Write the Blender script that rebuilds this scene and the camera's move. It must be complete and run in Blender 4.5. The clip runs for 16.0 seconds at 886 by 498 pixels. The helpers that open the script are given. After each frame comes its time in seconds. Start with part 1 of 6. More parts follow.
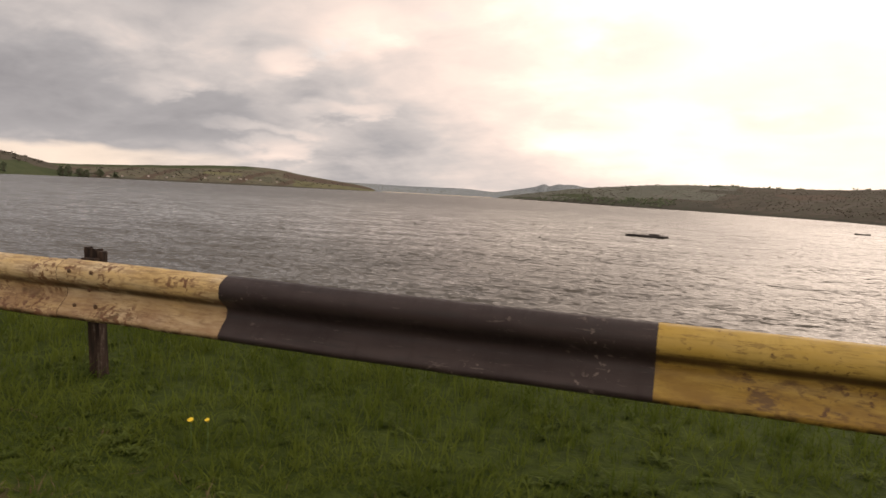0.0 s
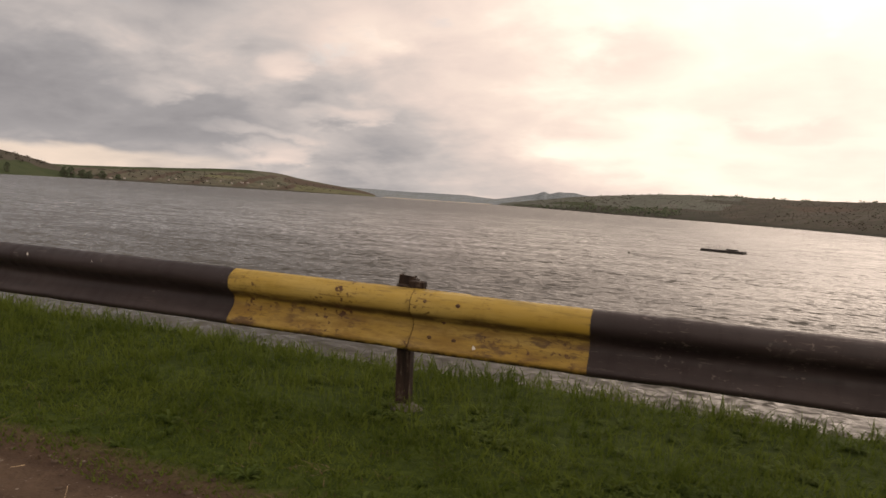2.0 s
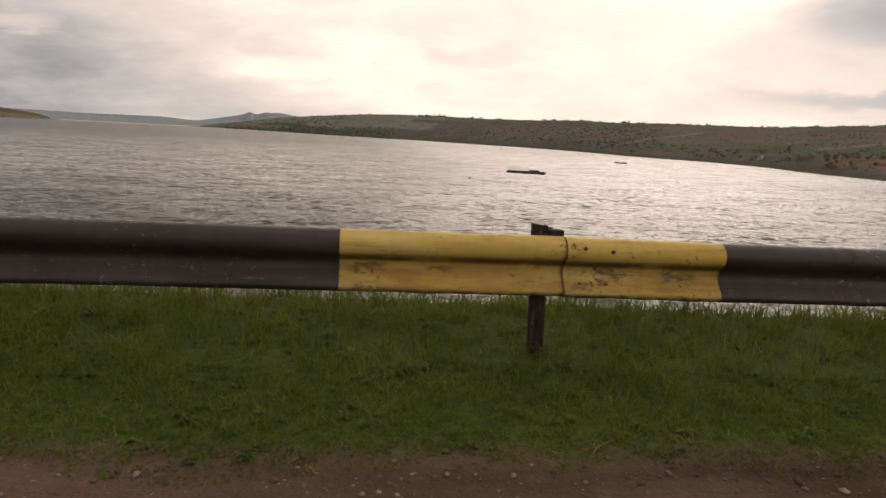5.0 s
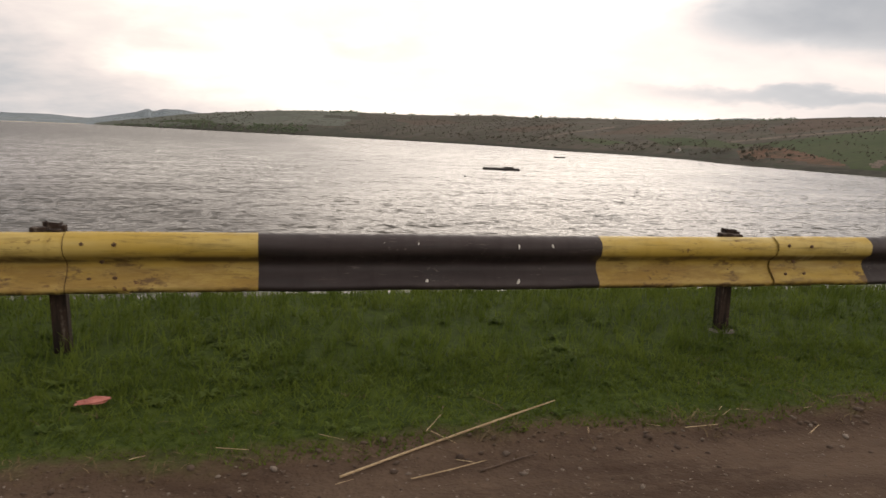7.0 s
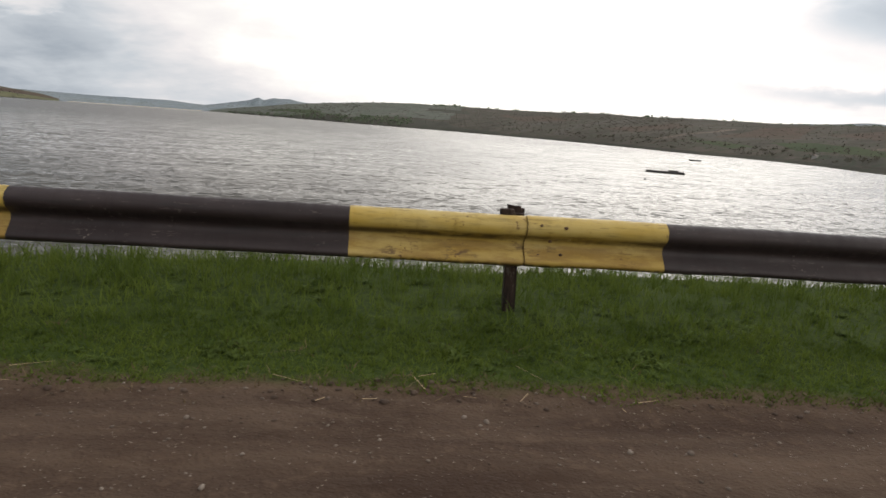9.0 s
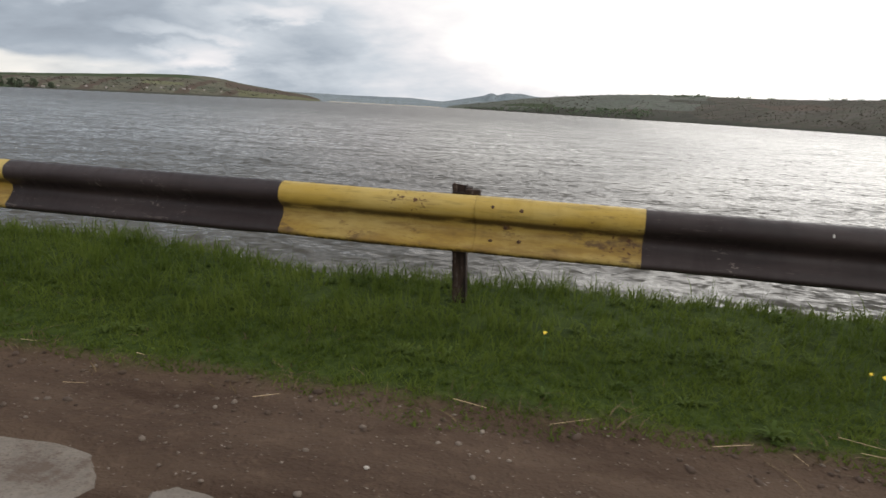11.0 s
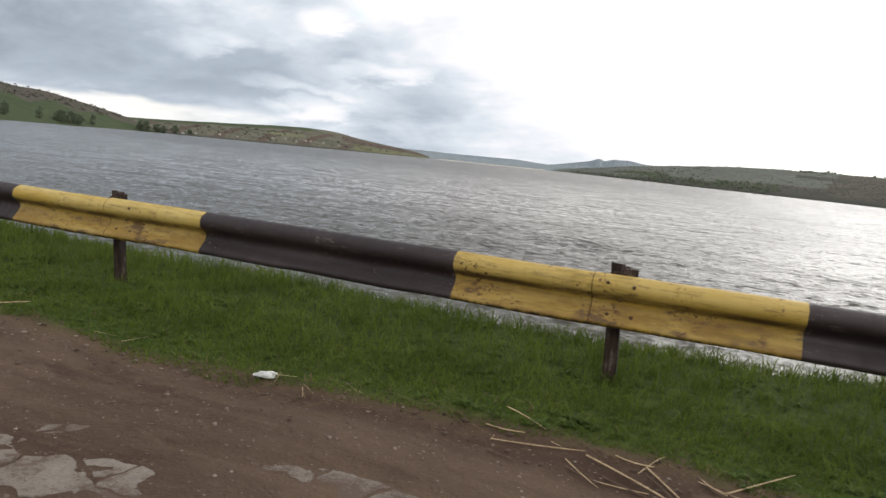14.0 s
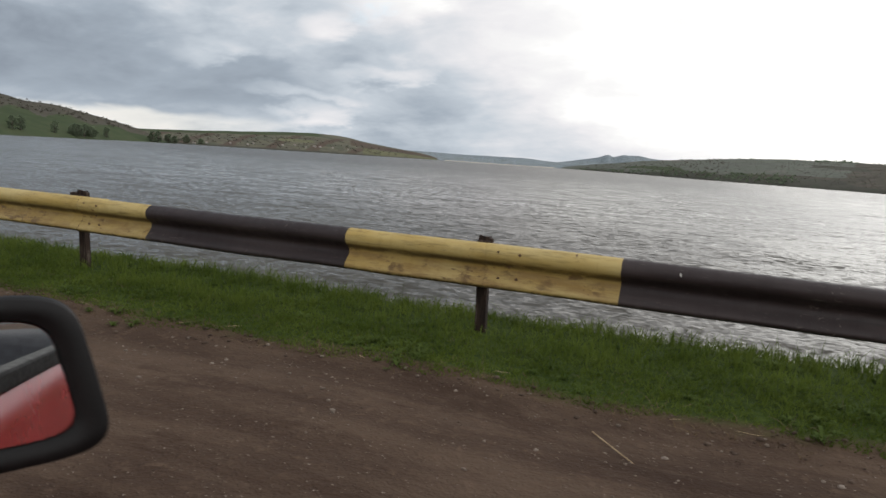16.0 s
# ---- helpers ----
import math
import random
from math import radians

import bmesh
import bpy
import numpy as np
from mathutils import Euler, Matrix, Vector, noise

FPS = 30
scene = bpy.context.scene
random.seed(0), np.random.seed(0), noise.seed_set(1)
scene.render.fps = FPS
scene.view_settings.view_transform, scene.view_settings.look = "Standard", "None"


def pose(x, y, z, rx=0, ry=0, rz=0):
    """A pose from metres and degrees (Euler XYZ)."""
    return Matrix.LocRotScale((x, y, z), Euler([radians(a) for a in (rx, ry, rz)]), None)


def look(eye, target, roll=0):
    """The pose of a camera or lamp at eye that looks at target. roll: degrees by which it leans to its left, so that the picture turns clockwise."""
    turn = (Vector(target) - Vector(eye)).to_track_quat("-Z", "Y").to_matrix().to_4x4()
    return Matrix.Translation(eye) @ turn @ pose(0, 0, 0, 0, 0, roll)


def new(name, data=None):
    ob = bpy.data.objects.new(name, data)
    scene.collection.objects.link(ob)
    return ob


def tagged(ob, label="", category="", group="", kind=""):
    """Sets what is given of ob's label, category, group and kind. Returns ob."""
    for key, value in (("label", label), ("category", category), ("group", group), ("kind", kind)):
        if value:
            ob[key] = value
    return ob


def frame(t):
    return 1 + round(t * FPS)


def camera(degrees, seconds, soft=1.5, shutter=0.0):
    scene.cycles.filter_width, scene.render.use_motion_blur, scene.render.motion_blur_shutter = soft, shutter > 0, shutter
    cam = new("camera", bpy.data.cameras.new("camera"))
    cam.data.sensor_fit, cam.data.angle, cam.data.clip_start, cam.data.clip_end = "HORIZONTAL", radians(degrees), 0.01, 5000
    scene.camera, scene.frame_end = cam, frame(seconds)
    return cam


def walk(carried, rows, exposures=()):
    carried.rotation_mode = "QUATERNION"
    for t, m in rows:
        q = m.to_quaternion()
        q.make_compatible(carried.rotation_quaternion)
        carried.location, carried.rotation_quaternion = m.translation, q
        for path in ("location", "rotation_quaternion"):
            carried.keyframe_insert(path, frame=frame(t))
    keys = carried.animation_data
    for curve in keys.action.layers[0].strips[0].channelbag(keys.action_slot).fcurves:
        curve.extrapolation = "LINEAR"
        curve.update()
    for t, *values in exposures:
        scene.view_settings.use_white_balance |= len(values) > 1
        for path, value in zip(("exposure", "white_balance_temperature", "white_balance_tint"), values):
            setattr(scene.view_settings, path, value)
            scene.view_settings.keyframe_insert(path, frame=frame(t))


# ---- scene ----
# Metres. The guardrail runs along x at y = 0, the lake lies towards +y, posts stand every 4 m.
WATER_Z = -6.5

# ---- camera ----
cam = camera(65.94, 16.0, soft=1.5, shutter=0.02)
ROWS = [
    (0.0, 2.975, -2.803, 1.135, 18.71, -4.62, 3.09),
    (0.5, -1.350, -2.813, 1.122, 18.91, -4.48, 2.54),
    (1.0, -5.880, -2.937, 1.150, 18.76, -4.71, 3.66),
    (1.5, -10.087, -3.034, 1.112, 17.08, -8.05, 4.19),
    (2.0, -14.690, -3.289, 1.146, 18.47, -4.10, 3.87),
    (2.5, -18.882, -3.485, 1.171, 20.03, -1.88, 2.97),
    (3.0, -23.367, -3.525, 1.176, 15.11, -5.93, 4.41),
    (3.2, -25.110, -3.550, 1.191, 13.08, -7.22, 4.65),
    (5.3, -43.528, -3.464, 1.159, -7.86, -9.73, 2.69),
    (5.5, -45.284, -3.501, 1.166, -8.82, -10.24, 2.55),
    (6.0, -49.828, -3.527, 1.200, -12.14, -11.10, 1.23),
    (6.5, -54.196, -3.729, 1.247, -14.20, -10.70, 0.77),
    (7.0, -58.864, -3.770, 1.230, -13.57, -9.28, 2.33),
    (7.5, -63.142, -3.895, 1.215, -13.15, -11.07, 2.71),
    (8.0, -67.843, -4.156, 1.239, -9.48, -7.10, 1.09),
    (8.2, -69.708, -4.219, 1.202, -8.53, -8.37, 1.91),
    (10.3, -88.572, -3.935, 1.190, 3.18, -11.02, 4.25),
    (10.5, -90.458, -3.860, 1.194, 6.68, -9.71, 3.50),
    (11.0, -95.242, -3.693, 1.155, 12.75, -11.80, 2.95),
    (11.5, -99.737, -3.653, 1.166, 19.96, -11.00, 2.91),
    (12.0, -104.694, -3.542, 1.148, 24.57, -12.85, 4.27),
    (12.5, -109.285, -3.556, 1.173, 25.69, -11.07, 5.29),
    (13.0, -114.108, -3.742, 1.226, 20.15, -11.70, 6.64),
    (13.5, -118.686, -3.785, 1.214, 19.68, -11.07, 6.76),
    (14.0, -123.544, -4.098, 1.252, 21.05, -7.51, 5.75),
    (14.5, -128.081, -4.228, 1.233, 21.01, -8.54, 5.97),
    (15.0, -133.065, -4.380, 1.233, 21.94, -6.24, 6.15),
    (15.5, -137.601, -4.456, 1.239, 21.19, -6.90, 4.62),
    (16.0, -142.463, -4.588, 1.248, 21.72, -7.49, 3.91),
]


def aim(x, y, z, yaw, pitch, lean):
    return pose(x, y, z, 90 + pitch, 0, yaw) @ pose(0, 0, 0, 0, 0, lean)


walk(cam, [(r[0], aim(*r[1:])) for r in ROWS],
     exposures=[(0.0, 0.1, 7600, 20), (0.8, -0.14, 7600, 20), (1.8, -0.12, 7600, 20), (2.4, -0.18, 7600, 20), (3.0, -0.36, 7500, 19), (3.3, -0.36, 7500, 19), (5.4, -0.1, 7250, 17), (6.6, 0.06, 6950, 15),
                (8.2, 0.10, 6450, 10), (10.3, 0.17, 6150, 9), (11.0, 0.20, 6150, 9), (11.5, 0.42, 6150, 9), (12.0, 0.46, 6150, 9), (12.5, 0.58, 6150, 9), (13.2, 0.66, 6150, 9), (14.0, 0.45, 6100, 9), (14.5, 0.36, 6100, 9), (15.0, 0.28, 6080, 8), (15.5, 0.14, 6060, 8), (16.0, 0.10, 6050, 8)])

# ---- sky and sun ----
SUN_AZ, SUN_EL = -27.0, 33.0     # degrees left of +y, degrees up
sun_dir = Vector((-math.sin(radians(SUN_AZ)) * math.cos(radians(SUN_EL)),
                  math.cos(radians(SUN_AZ)) * math.cos(radians(SUN_EL)), math.sin(radians(SUN_EL))))


class Nodes:
    """Small builder for node trees."""

    def __init__(self, tree):
        self.tree = tree
        tree.nodes.clear()

    def add(self, kind, **props):
        n = self.tree.nodes.new(kind)
        for key, value in props.items():
            if key == "ins":
                for k, v in value.items():
                    self.put(n, k, v)
            elif key == "operation":
                n.operation = value
            elif key == "data_type":
                n.data_type = value
            elif key == "blend_type":
                n.blend_type = value
            elif key == "sky_type":
                n.sky_type = value
            elif key == "feature":
                n.feature = value
        return n

    def put(self, n, key, value):
        if isinstance(value, bpy.types.NodeSocket):
            self.tree.links.new(value, n.inputs[key])
        else:
            n.inputs[key].default_value = value

    def math(self, op, a, b=0.0, c=0.0, clamp=False):
        n = self.tree.nodes.new("ShaderNodeMath")
        n.operation, n.use_clamp = op, clamp
        for i, v in enumerate((a, b, c)):
            self.put(n, i, v)
        return n.outputs[0]

    def vec(self, op, a, b=(0, 0, 0)):
        n = self.tree.nodes.new("ShaderNodeVectorMath")
        n.operation = op
        self.put(n, 0, a)
        self.put(n, 1, b)
        return n.outputs["Value"] if op == "DOT_PRODUCT" else n.outputs["Vector"]

    def mix(self, fac, a, b):
        n = self.tree.nodes.new("ShaderNodeMix")
        n.data_type = "RGBA"
        self.put(n, 0, fac)
        self.put(n, 6, a)
        self.put(n, 7, b)
        return n.outputs[2]

    def ramp(self, fac, stops):
        n = self.tree.nodes.new("ShaderNodeValToRGB")
        el = n.color_ramp.elements
        while len(el) < len(stops):
            el.new(0.5)
        for e, (pos, col) in zip(el, stops):
            e.position = pos
            e.color = col if len(col) == 4 else (*col, 1)
        self.put(n, 0, fac)
        return n.outputs[0]

    def range(self, v, a, b, c=0.0, d=1.0, smooth=True):
        n = self.tree.nodes.new("ShaderNodeMapRange")
        n.interpolation_type = "SMOOTHSTEP" if smooth else "LINEAR"
        for i, q in enumerate((v, a, b, c, d)):
            self.put(n, i, q)
        return n.outputs[0]

    def noise(self, vec, scale, detail=4.0, rough=0.55, distortion=0.0):
        n = self.tree.nodes.new("ShaderNodeTexNoise")
        for k, v in (("Vector", vec), ("Scale", scale), ("Detail", detail), ("Roughness", rough), ("Distortion", distortion)):
            self.put(n, k, v)
        return n.outputs[0]

    def mapped(self, vec, loc=(0, 0, 0), rot=(0, 0, 0), scale=(1, 1, 1)):
        n = self.tree.nodes.new("ShaderNodeMapping")
        for k, v in (("Vector", vec), ("Location", loc), ("Rotation", rot), ("Scale", scale)):
            self.put(n, k, v)
        return n.outputs[0]

    def coord(self, which):
        return self.tree.nodes.new("ShaderNodeTexCoord").outputs[which]


def build_world():
    world = bpy.data.worlds.new("overcast_evening_sky")
    scene.world = world
    world.use_nodes = True
    n = Nodes(world.node_tree)
    sky = n.add("ShaderNodeTexSky", sky_type="NISHITA")
    sky.sun_disc = False
    sky.sun_elevation, sky.sun_rotation = radians(SUN_EL), radians(-SUN_AZ)
    sky.air_density, sky.dust_density = 1.2, 2.0
    clear = n.vec("MULTIPLY", sky.outputs[0], (0.12, 0.12, 0.12))
    d = n.coord("Generated")
    sep = n.add("ShaderNodeSeparateXYZ", ins={0: d})
    x, y, z = sep.outputs
    az = n.math("MULTIPLY", n.math("ARCTAN2", n.math("MULTIPLY", x, -1.0), y), 57.2958)
    el = n.math("MULTIPLY", n.math("ARCSINE", z), 57.2958)
    # cloud billows on a level sheet, so that they flatten towards the horizon
    lift_z = n.math("ADD", n.math("MAXIMUM", z, 0.0), 0.30)
    sheet = n.add("ShaderNodeCombineXYZ", ins={0: n.math("DIVIDE", x, lift_z), 1: n.math("DIVIDE", y, lift_z), 2: 0.0}).outputs[0]
    lump = n.noise(n.mapped(sheet, (2.3, 0.4, 0.2)), 1.5, 6.0, 0.50, 0.2)
    tuft = n.noise(n.mapped(sheet, (0.9, 3.1, 0.6), (0, 0, 0.4)), 4.6, 5.0, 0.52, 0.25)
    wisp = n.noise(n.mapped(sheet, (5.2, 1.1, 0.3), (0, 0, -0.3), (0.8, 1.3, 1.0)), 2.8, 6.0, 0.55, 0.4)
    dl, dt = n.math("SUBTRACT", lump, 0.5), n.math("SUBTRACT", tuft, 0.5)
    wob = n.math("ADD", el, n.math("ADD", n.math("MULTIPLY", dl, 4.5), n.math("MULTIPLY", dt, 3.0)))
    brim = n.math("ADD", el, n.math("MULTIPLY", dt, 1.6))
    turn = n.math("ADD", az, n.math("ADD", n.math("MULTIPLY", dl, 16.0), n.math("MULTIPLY", dt, 6.0)))

    def puff(a, e, wa, we, amount):
        """One cloud at azimuth a and elevation e, its edges torn by the billows."""
        da = n.math("DIVIDE", n.math("SUBTRACT", turn, a), wa)
        de = n.math("DIVIDE", n.math("SUBTRACT", wob, e), we)
        r2 = n.math("ADD", n.math("MULTIPLY", da, da), n.math("MULTIPLY", de, de))
        return n.math("MULTIPLY", n.range(r2, 3.4, 0.0), amount)

    # thin bright cloud before the sun, thick grey cloud away from it
    v = n.range(turn, 48.0, 6.0, 0.31, 0.95)
    dull = n.math("MULTIPLY", n.range(turn, -26.0, -52.0), n.range(turn, -105.0, -60.0))      # greyer cloud beyond the sun
    v = n.math("SUBTRACT", v, n.math("MULTIPLY", dull, 0.24))
    behind = n.range(n.math("ABSOLUTE", az), 62.0, 105.0)      # even overcast over the land behind the dam
    v = n.math("ADD", v, n.math("MULTIPLY", behind, 0.20))
    v = n.math("ADD", v, n.math("MULTIPLY", dl, n.range(turn, -6.0, 22.0, 0.38, 0.62)))
    v = n.math("ADD", v, n.math("MULTIPLY", dt, n.range(turn, -6.0, 24.0, 0.14, 0.55)))
    v = n.math("ADD", v, n.math("MULTIPLY", n.math("SUBTRACT", wisp, 0.5), n.range(turn, -6.0, 24.0, 0.16, 0.44)))
    # blue-grey deck, and the clear rim under its edge
    deck = n.math("MULTIPLY", n.math("MULTIPLY", n.range(wob, 2.6, 4.2), n.range(wob, 9.5, 6.5)), n.range(turn, 24.0, 38.0))
    v = n.math("SUBTRACT", v, n.math("MULTIPLY", deck, 0.17))
    rim = n.math("MULTIPLY", n.range(brim, 2.45, 1.7), n.range(turn, 33.0, 45.0))
    v = n.math("ADD", v, n.math("MULTIPLY", rim, 0.28))
    # grey bank at the valley's end, its top sloping down towards the sun
    slope = n.math("SUBTRACT", wob, n.math("ADD", 2.6, n.math("MULTIPLY", n.math("SUBTRACT", turn, 9.0), 0.33)))
    bank = n.math("MULTIPLY", n.range(slope, 2.4, -2.6), n.math("MULTIPLY", n.range(turn, -10.0, 4.0), n.range(turn, 36.0, 22.0)))
    v = n.math("SUBTRACT", v, n.math("MULTIPLY", bank, 0.31))
    for a, e, wa, we, amount in ((34.0, 10.3, 1.7, 0.8, 0.20), (43.0, 7.5, 2.0, 0.8, 0.22), (27.0, 12.5, 4.5, 1.6, 0.18), (27.5, 6.3, 4.0, 0.5, 0.20), (33.0, 2.9, 2.2, 0.8, 0.22), (35.5, 4.7, 2.8, 0.4, 0.18),
                                 (47.0, 12.0, 6.0, 1.3, 0.12), (-43.0, 9.8, 7.0, 2.0, -0.42), (-42.0, 3.5, 7.0, 0.6, -0.26), (4.5, 12.3, 3.0, 1.8, -0.10), (-8.0, 6.6, 3.5, 0.6, -0.08)):
        v = n.math("ADD", v, puff(a, e, wa, we, amount))
    high = n.range(el, 18.0, 50.0)
    v = n.math("ADD", n.math("MULTIPLY", v, n.math("SUBTRACT", 1.0, high)), n.math("MULTIPLY", high, n.math("ADD", n.math("ADD", n.range(turn, 34.0, -14.0, 0.15, 0.52), n.math("SUBTRACT", n.math("MULTIPLY", behind, 0.22), n.math("MULTIPLY", dull, 0.25))), n.math("MULTIPLY", lump, 0.6))))
    tone = n.ramp(v, [(0.0, (0.25, 0.272, 0.305)), (0.28, (0.367, 0.397, 0.432)), (0.5, (0.554, 0.572, 0.590)), (0.75, (0.83, 0.775, 0.745)), (1.0, (1.05, 0.99, 0.90))])
    tone = n.mix(n.math("MULTIPLY", rim, 0.6), tone, (1.0, 0.90, 0.76, 1))
    lift = n.math("ADD", 1.0, n.math("MULTIPLY", n.math("MAXIMUM", n.math("SUBTRACT", v, 0.85), 0.0), 0.8))
    # the veiled sun itself
    near = n.math("MAXIMUM", n.vec("DOT_PRODUCT", d, tuple(sun_dir)), 0.0)
    lift = n.math("ADD", lift, n.math("MULTIPLY", n.math("MULTIPLY", n.math("POWER", near, 8.0), 1.6), n.range(el, 9.0, 27.0, 0.22, 1.0)))
    cloud = n.vec("MULTIPLY", tone, n.add("ShaderNodeCombineXYZ", ins={0: lift, 1: lift, 2: lift}).outputs[0])
    gap = n.math("MULTIPLY", n.range(tuft, 0.60, 0.70), n.range(el, 11.0, 16.0))
    colour = n.mix(n.math("MULTIPLY", gap, 0.45), cloud, clear)
    hole = puff(30.5, 11.6, 2.2, 0.7, 0.55)
    colour = n.mix(n.math("MULTIPLY", hole, n.range(wisp, 0.40, 0.55)), colour, (0.66, 0.84, 0.92, 1))
    # below the horizon: dull ground light
    colour = n.mix(n.range(z, -0.04, -0.005, 1.0, 0.0), colour, (0.12, 0.12, 0.11, 1))
    bg = n.add("ShaderNodeBackground", ins={"Color": colour, "Strength": 1.0})
    n.add("ShaderNodeOutputWorld", ins={0: bg.outputs[0]})


build_world()
sun = new("sun", bpy.data.lights.new("sun", "SUN"))
sun.data.energy, sun.data.angle, sun.data.color = 0.5, radians(45), (1.0, 0.93, 0.82)
sun.matrix_world = look(sun_dir * 100, (0, 0, 0))

# ---- materials ----
def material(name, build, rough=0.8, metal=0.0, spec=0.5):
    m = bpy.data.materials.new(name)
    m.use_nodes = True
    n = Nodes(m.node_tree)
    bsdf = n.add("ShaderNodeBsdfPrincipled", ins={"Roughness": rough, "Metallic": metal, "Specular IOR Level": spec})
    n.add("ShaderNodeOutputMaterial", ins={0: bsdf.outputs[0]})
    build(n, bsdf)
    return m


def bump(n, bsdf, height, strength, distance):
    b = n.add("ShaderNodeBump", ins={"Strength": strength, "Distance": distance, "Height": height})
    n.put(bsdf, "Normal", b.outputs[0])


def plain(name, dark, light, scale, rough=0.8, metal=0.0, bumpy=0.3, dist=0.01, spec=0.5):
    """Two tones of one colour mixed by noise at two scales, with fine relief."""
    def build(n, bsdf):
        c = n.coord("Object")
        a, b = n.noise(c, scale, 5.0, 0.6), n.noise(c, scale * 7.0, 3.0, 0.6)
        f = n.range(n.math("ADD", n.math("MULTIPLY", a, 0.65), n.math("MULTIPLY", b, 0.35)), 0.34, 0.66)
        n.put(bsdf, "Base Color", n.mix(f, (*dark, 1), (*light, 1)))
        n.put(bsdf, "Roughness", n.range(a, 0.3, 0.7, max(rough - 0.12, 0.02), min(rough + 0.1, 1.0)))
        bump(n, bsdf, b, bumpy, dist)
    return material(name, build, rough, metal, spec)


def paint(name, coat, faded, chip, wear=0.0, valley=0.6):
    """Old brushed road paint on galvanised steel: sun-faded, grime and painted shade in the valley, chipped to rust."""
    def build(n, bsdf):
        c = n.coord("Object")
        long = n.mapped(c, scale=(0.6, 3.0, 3.0))
        wash = n.range(n.noise(long, 2.2, 4.0, 0.6), 0.35, 0.7)
        streak = n.noise(n.mapped(c, scale=(6.0, 2.0, 0.9)), 3.0, 5.0, 0.65)
        speck = n.noise(c, 34.0, 3.0, 0.55)
        patch = n.noise(c, 3.1, 3.0, 0.6)
        col = n.mix(wash, (*coat, 1), (*faded, 1))
        col = n.mix(n.math("MULTIPLY", n.range(streak, 0.52, 0.78), 0.3), col, (*[q * 0.5 for q in coat], 1))
        smear = n.range(n.noise(n.mapped(c, scale=(0.9, 3.0, 9.0)), 4.0, 5.0, 0.65), 0.50, 0.72)
        col = n.mix(n.math("MULTIPLY", smear, 0.68), col, (*[q * 0.42 + 0.012 for q in coat], 1))
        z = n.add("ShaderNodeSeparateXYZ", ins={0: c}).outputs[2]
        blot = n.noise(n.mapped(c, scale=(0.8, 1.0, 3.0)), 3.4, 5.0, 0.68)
        # road splash on the lower face; silt with painted shade under the upper rib
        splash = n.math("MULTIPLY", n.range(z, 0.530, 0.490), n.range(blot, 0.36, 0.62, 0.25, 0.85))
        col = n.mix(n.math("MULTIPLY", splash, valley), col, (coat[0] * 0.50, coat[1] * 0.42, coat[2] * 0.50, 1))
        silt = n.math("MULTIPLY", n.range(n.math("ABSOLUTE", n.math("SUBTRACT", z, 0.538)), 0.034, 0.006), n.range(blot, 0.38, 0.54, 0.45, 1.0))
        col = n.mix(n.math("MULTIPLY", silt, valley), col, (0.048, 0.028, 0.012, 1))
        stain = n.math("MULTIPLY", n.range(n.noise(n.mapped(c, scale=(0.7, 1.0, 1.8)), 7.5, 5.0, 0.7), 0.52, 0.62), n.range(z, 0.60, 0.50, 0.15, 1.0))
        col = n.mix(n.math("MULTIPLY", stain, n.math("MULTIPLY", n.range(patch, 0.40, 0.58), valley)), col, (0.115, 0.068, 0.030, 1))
        # dark scale along the bottom lip, its shadow edge coloured in with it
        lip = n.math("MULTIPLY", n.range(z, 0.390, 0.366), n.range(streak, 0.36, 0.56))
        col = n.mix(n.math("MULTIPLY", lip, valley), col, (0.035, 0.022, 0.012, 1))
        hole = n.math("MULTIPLY", n.range(speck, 0.63 - wear, 0.69 - wear), n.range(patch, 0.54 - wear, 0.68 - wear))
        scuff = n.math("MULTIPLY", n.range(n.noise(n.mapped(c, scale=(1.0, 6.0, 6.0)), 9.0, 4.0, 0.7), 0.61 - wear, 0.69 - wear), n.range(patch, 0.42 - wear, 0.6 - wear))
        col = n.mix(n.math("MAXIMUM", hole, n.math("MULTIPLY", scuff, 0.5)), col, (*chip, 1))
        n.put(bsdf, "Base Color", col)
        n.put(bsdf, "Roughness", n.range(streak, 0.3, 0.7, 0.38, 0.62))
        bump(n, bsdf, n.math("ADD", speck, n.math("MULTIPLY", streak, 0.7)), 0.22, 0.004)
    return material(name, build, 0.5, 0.0, 0.28)


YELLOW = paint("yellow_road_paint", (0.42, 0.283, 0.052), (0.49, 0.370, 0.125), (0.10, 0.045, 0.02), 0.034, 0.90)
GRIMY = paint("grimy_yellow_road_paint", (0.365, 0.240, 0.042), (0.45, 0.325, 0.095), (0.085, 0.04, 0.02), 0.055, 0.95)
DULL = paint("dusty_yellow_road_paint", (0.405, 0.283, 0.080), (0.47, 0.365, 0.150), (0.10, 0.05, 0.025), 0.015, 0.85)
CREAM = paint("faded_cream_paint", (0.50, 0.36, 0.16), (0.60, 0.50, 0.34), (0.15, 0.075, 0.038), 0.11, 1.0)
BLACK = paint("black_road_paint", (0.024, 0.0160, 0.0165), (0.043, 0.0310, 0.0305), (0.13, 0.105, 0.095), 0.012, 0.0)
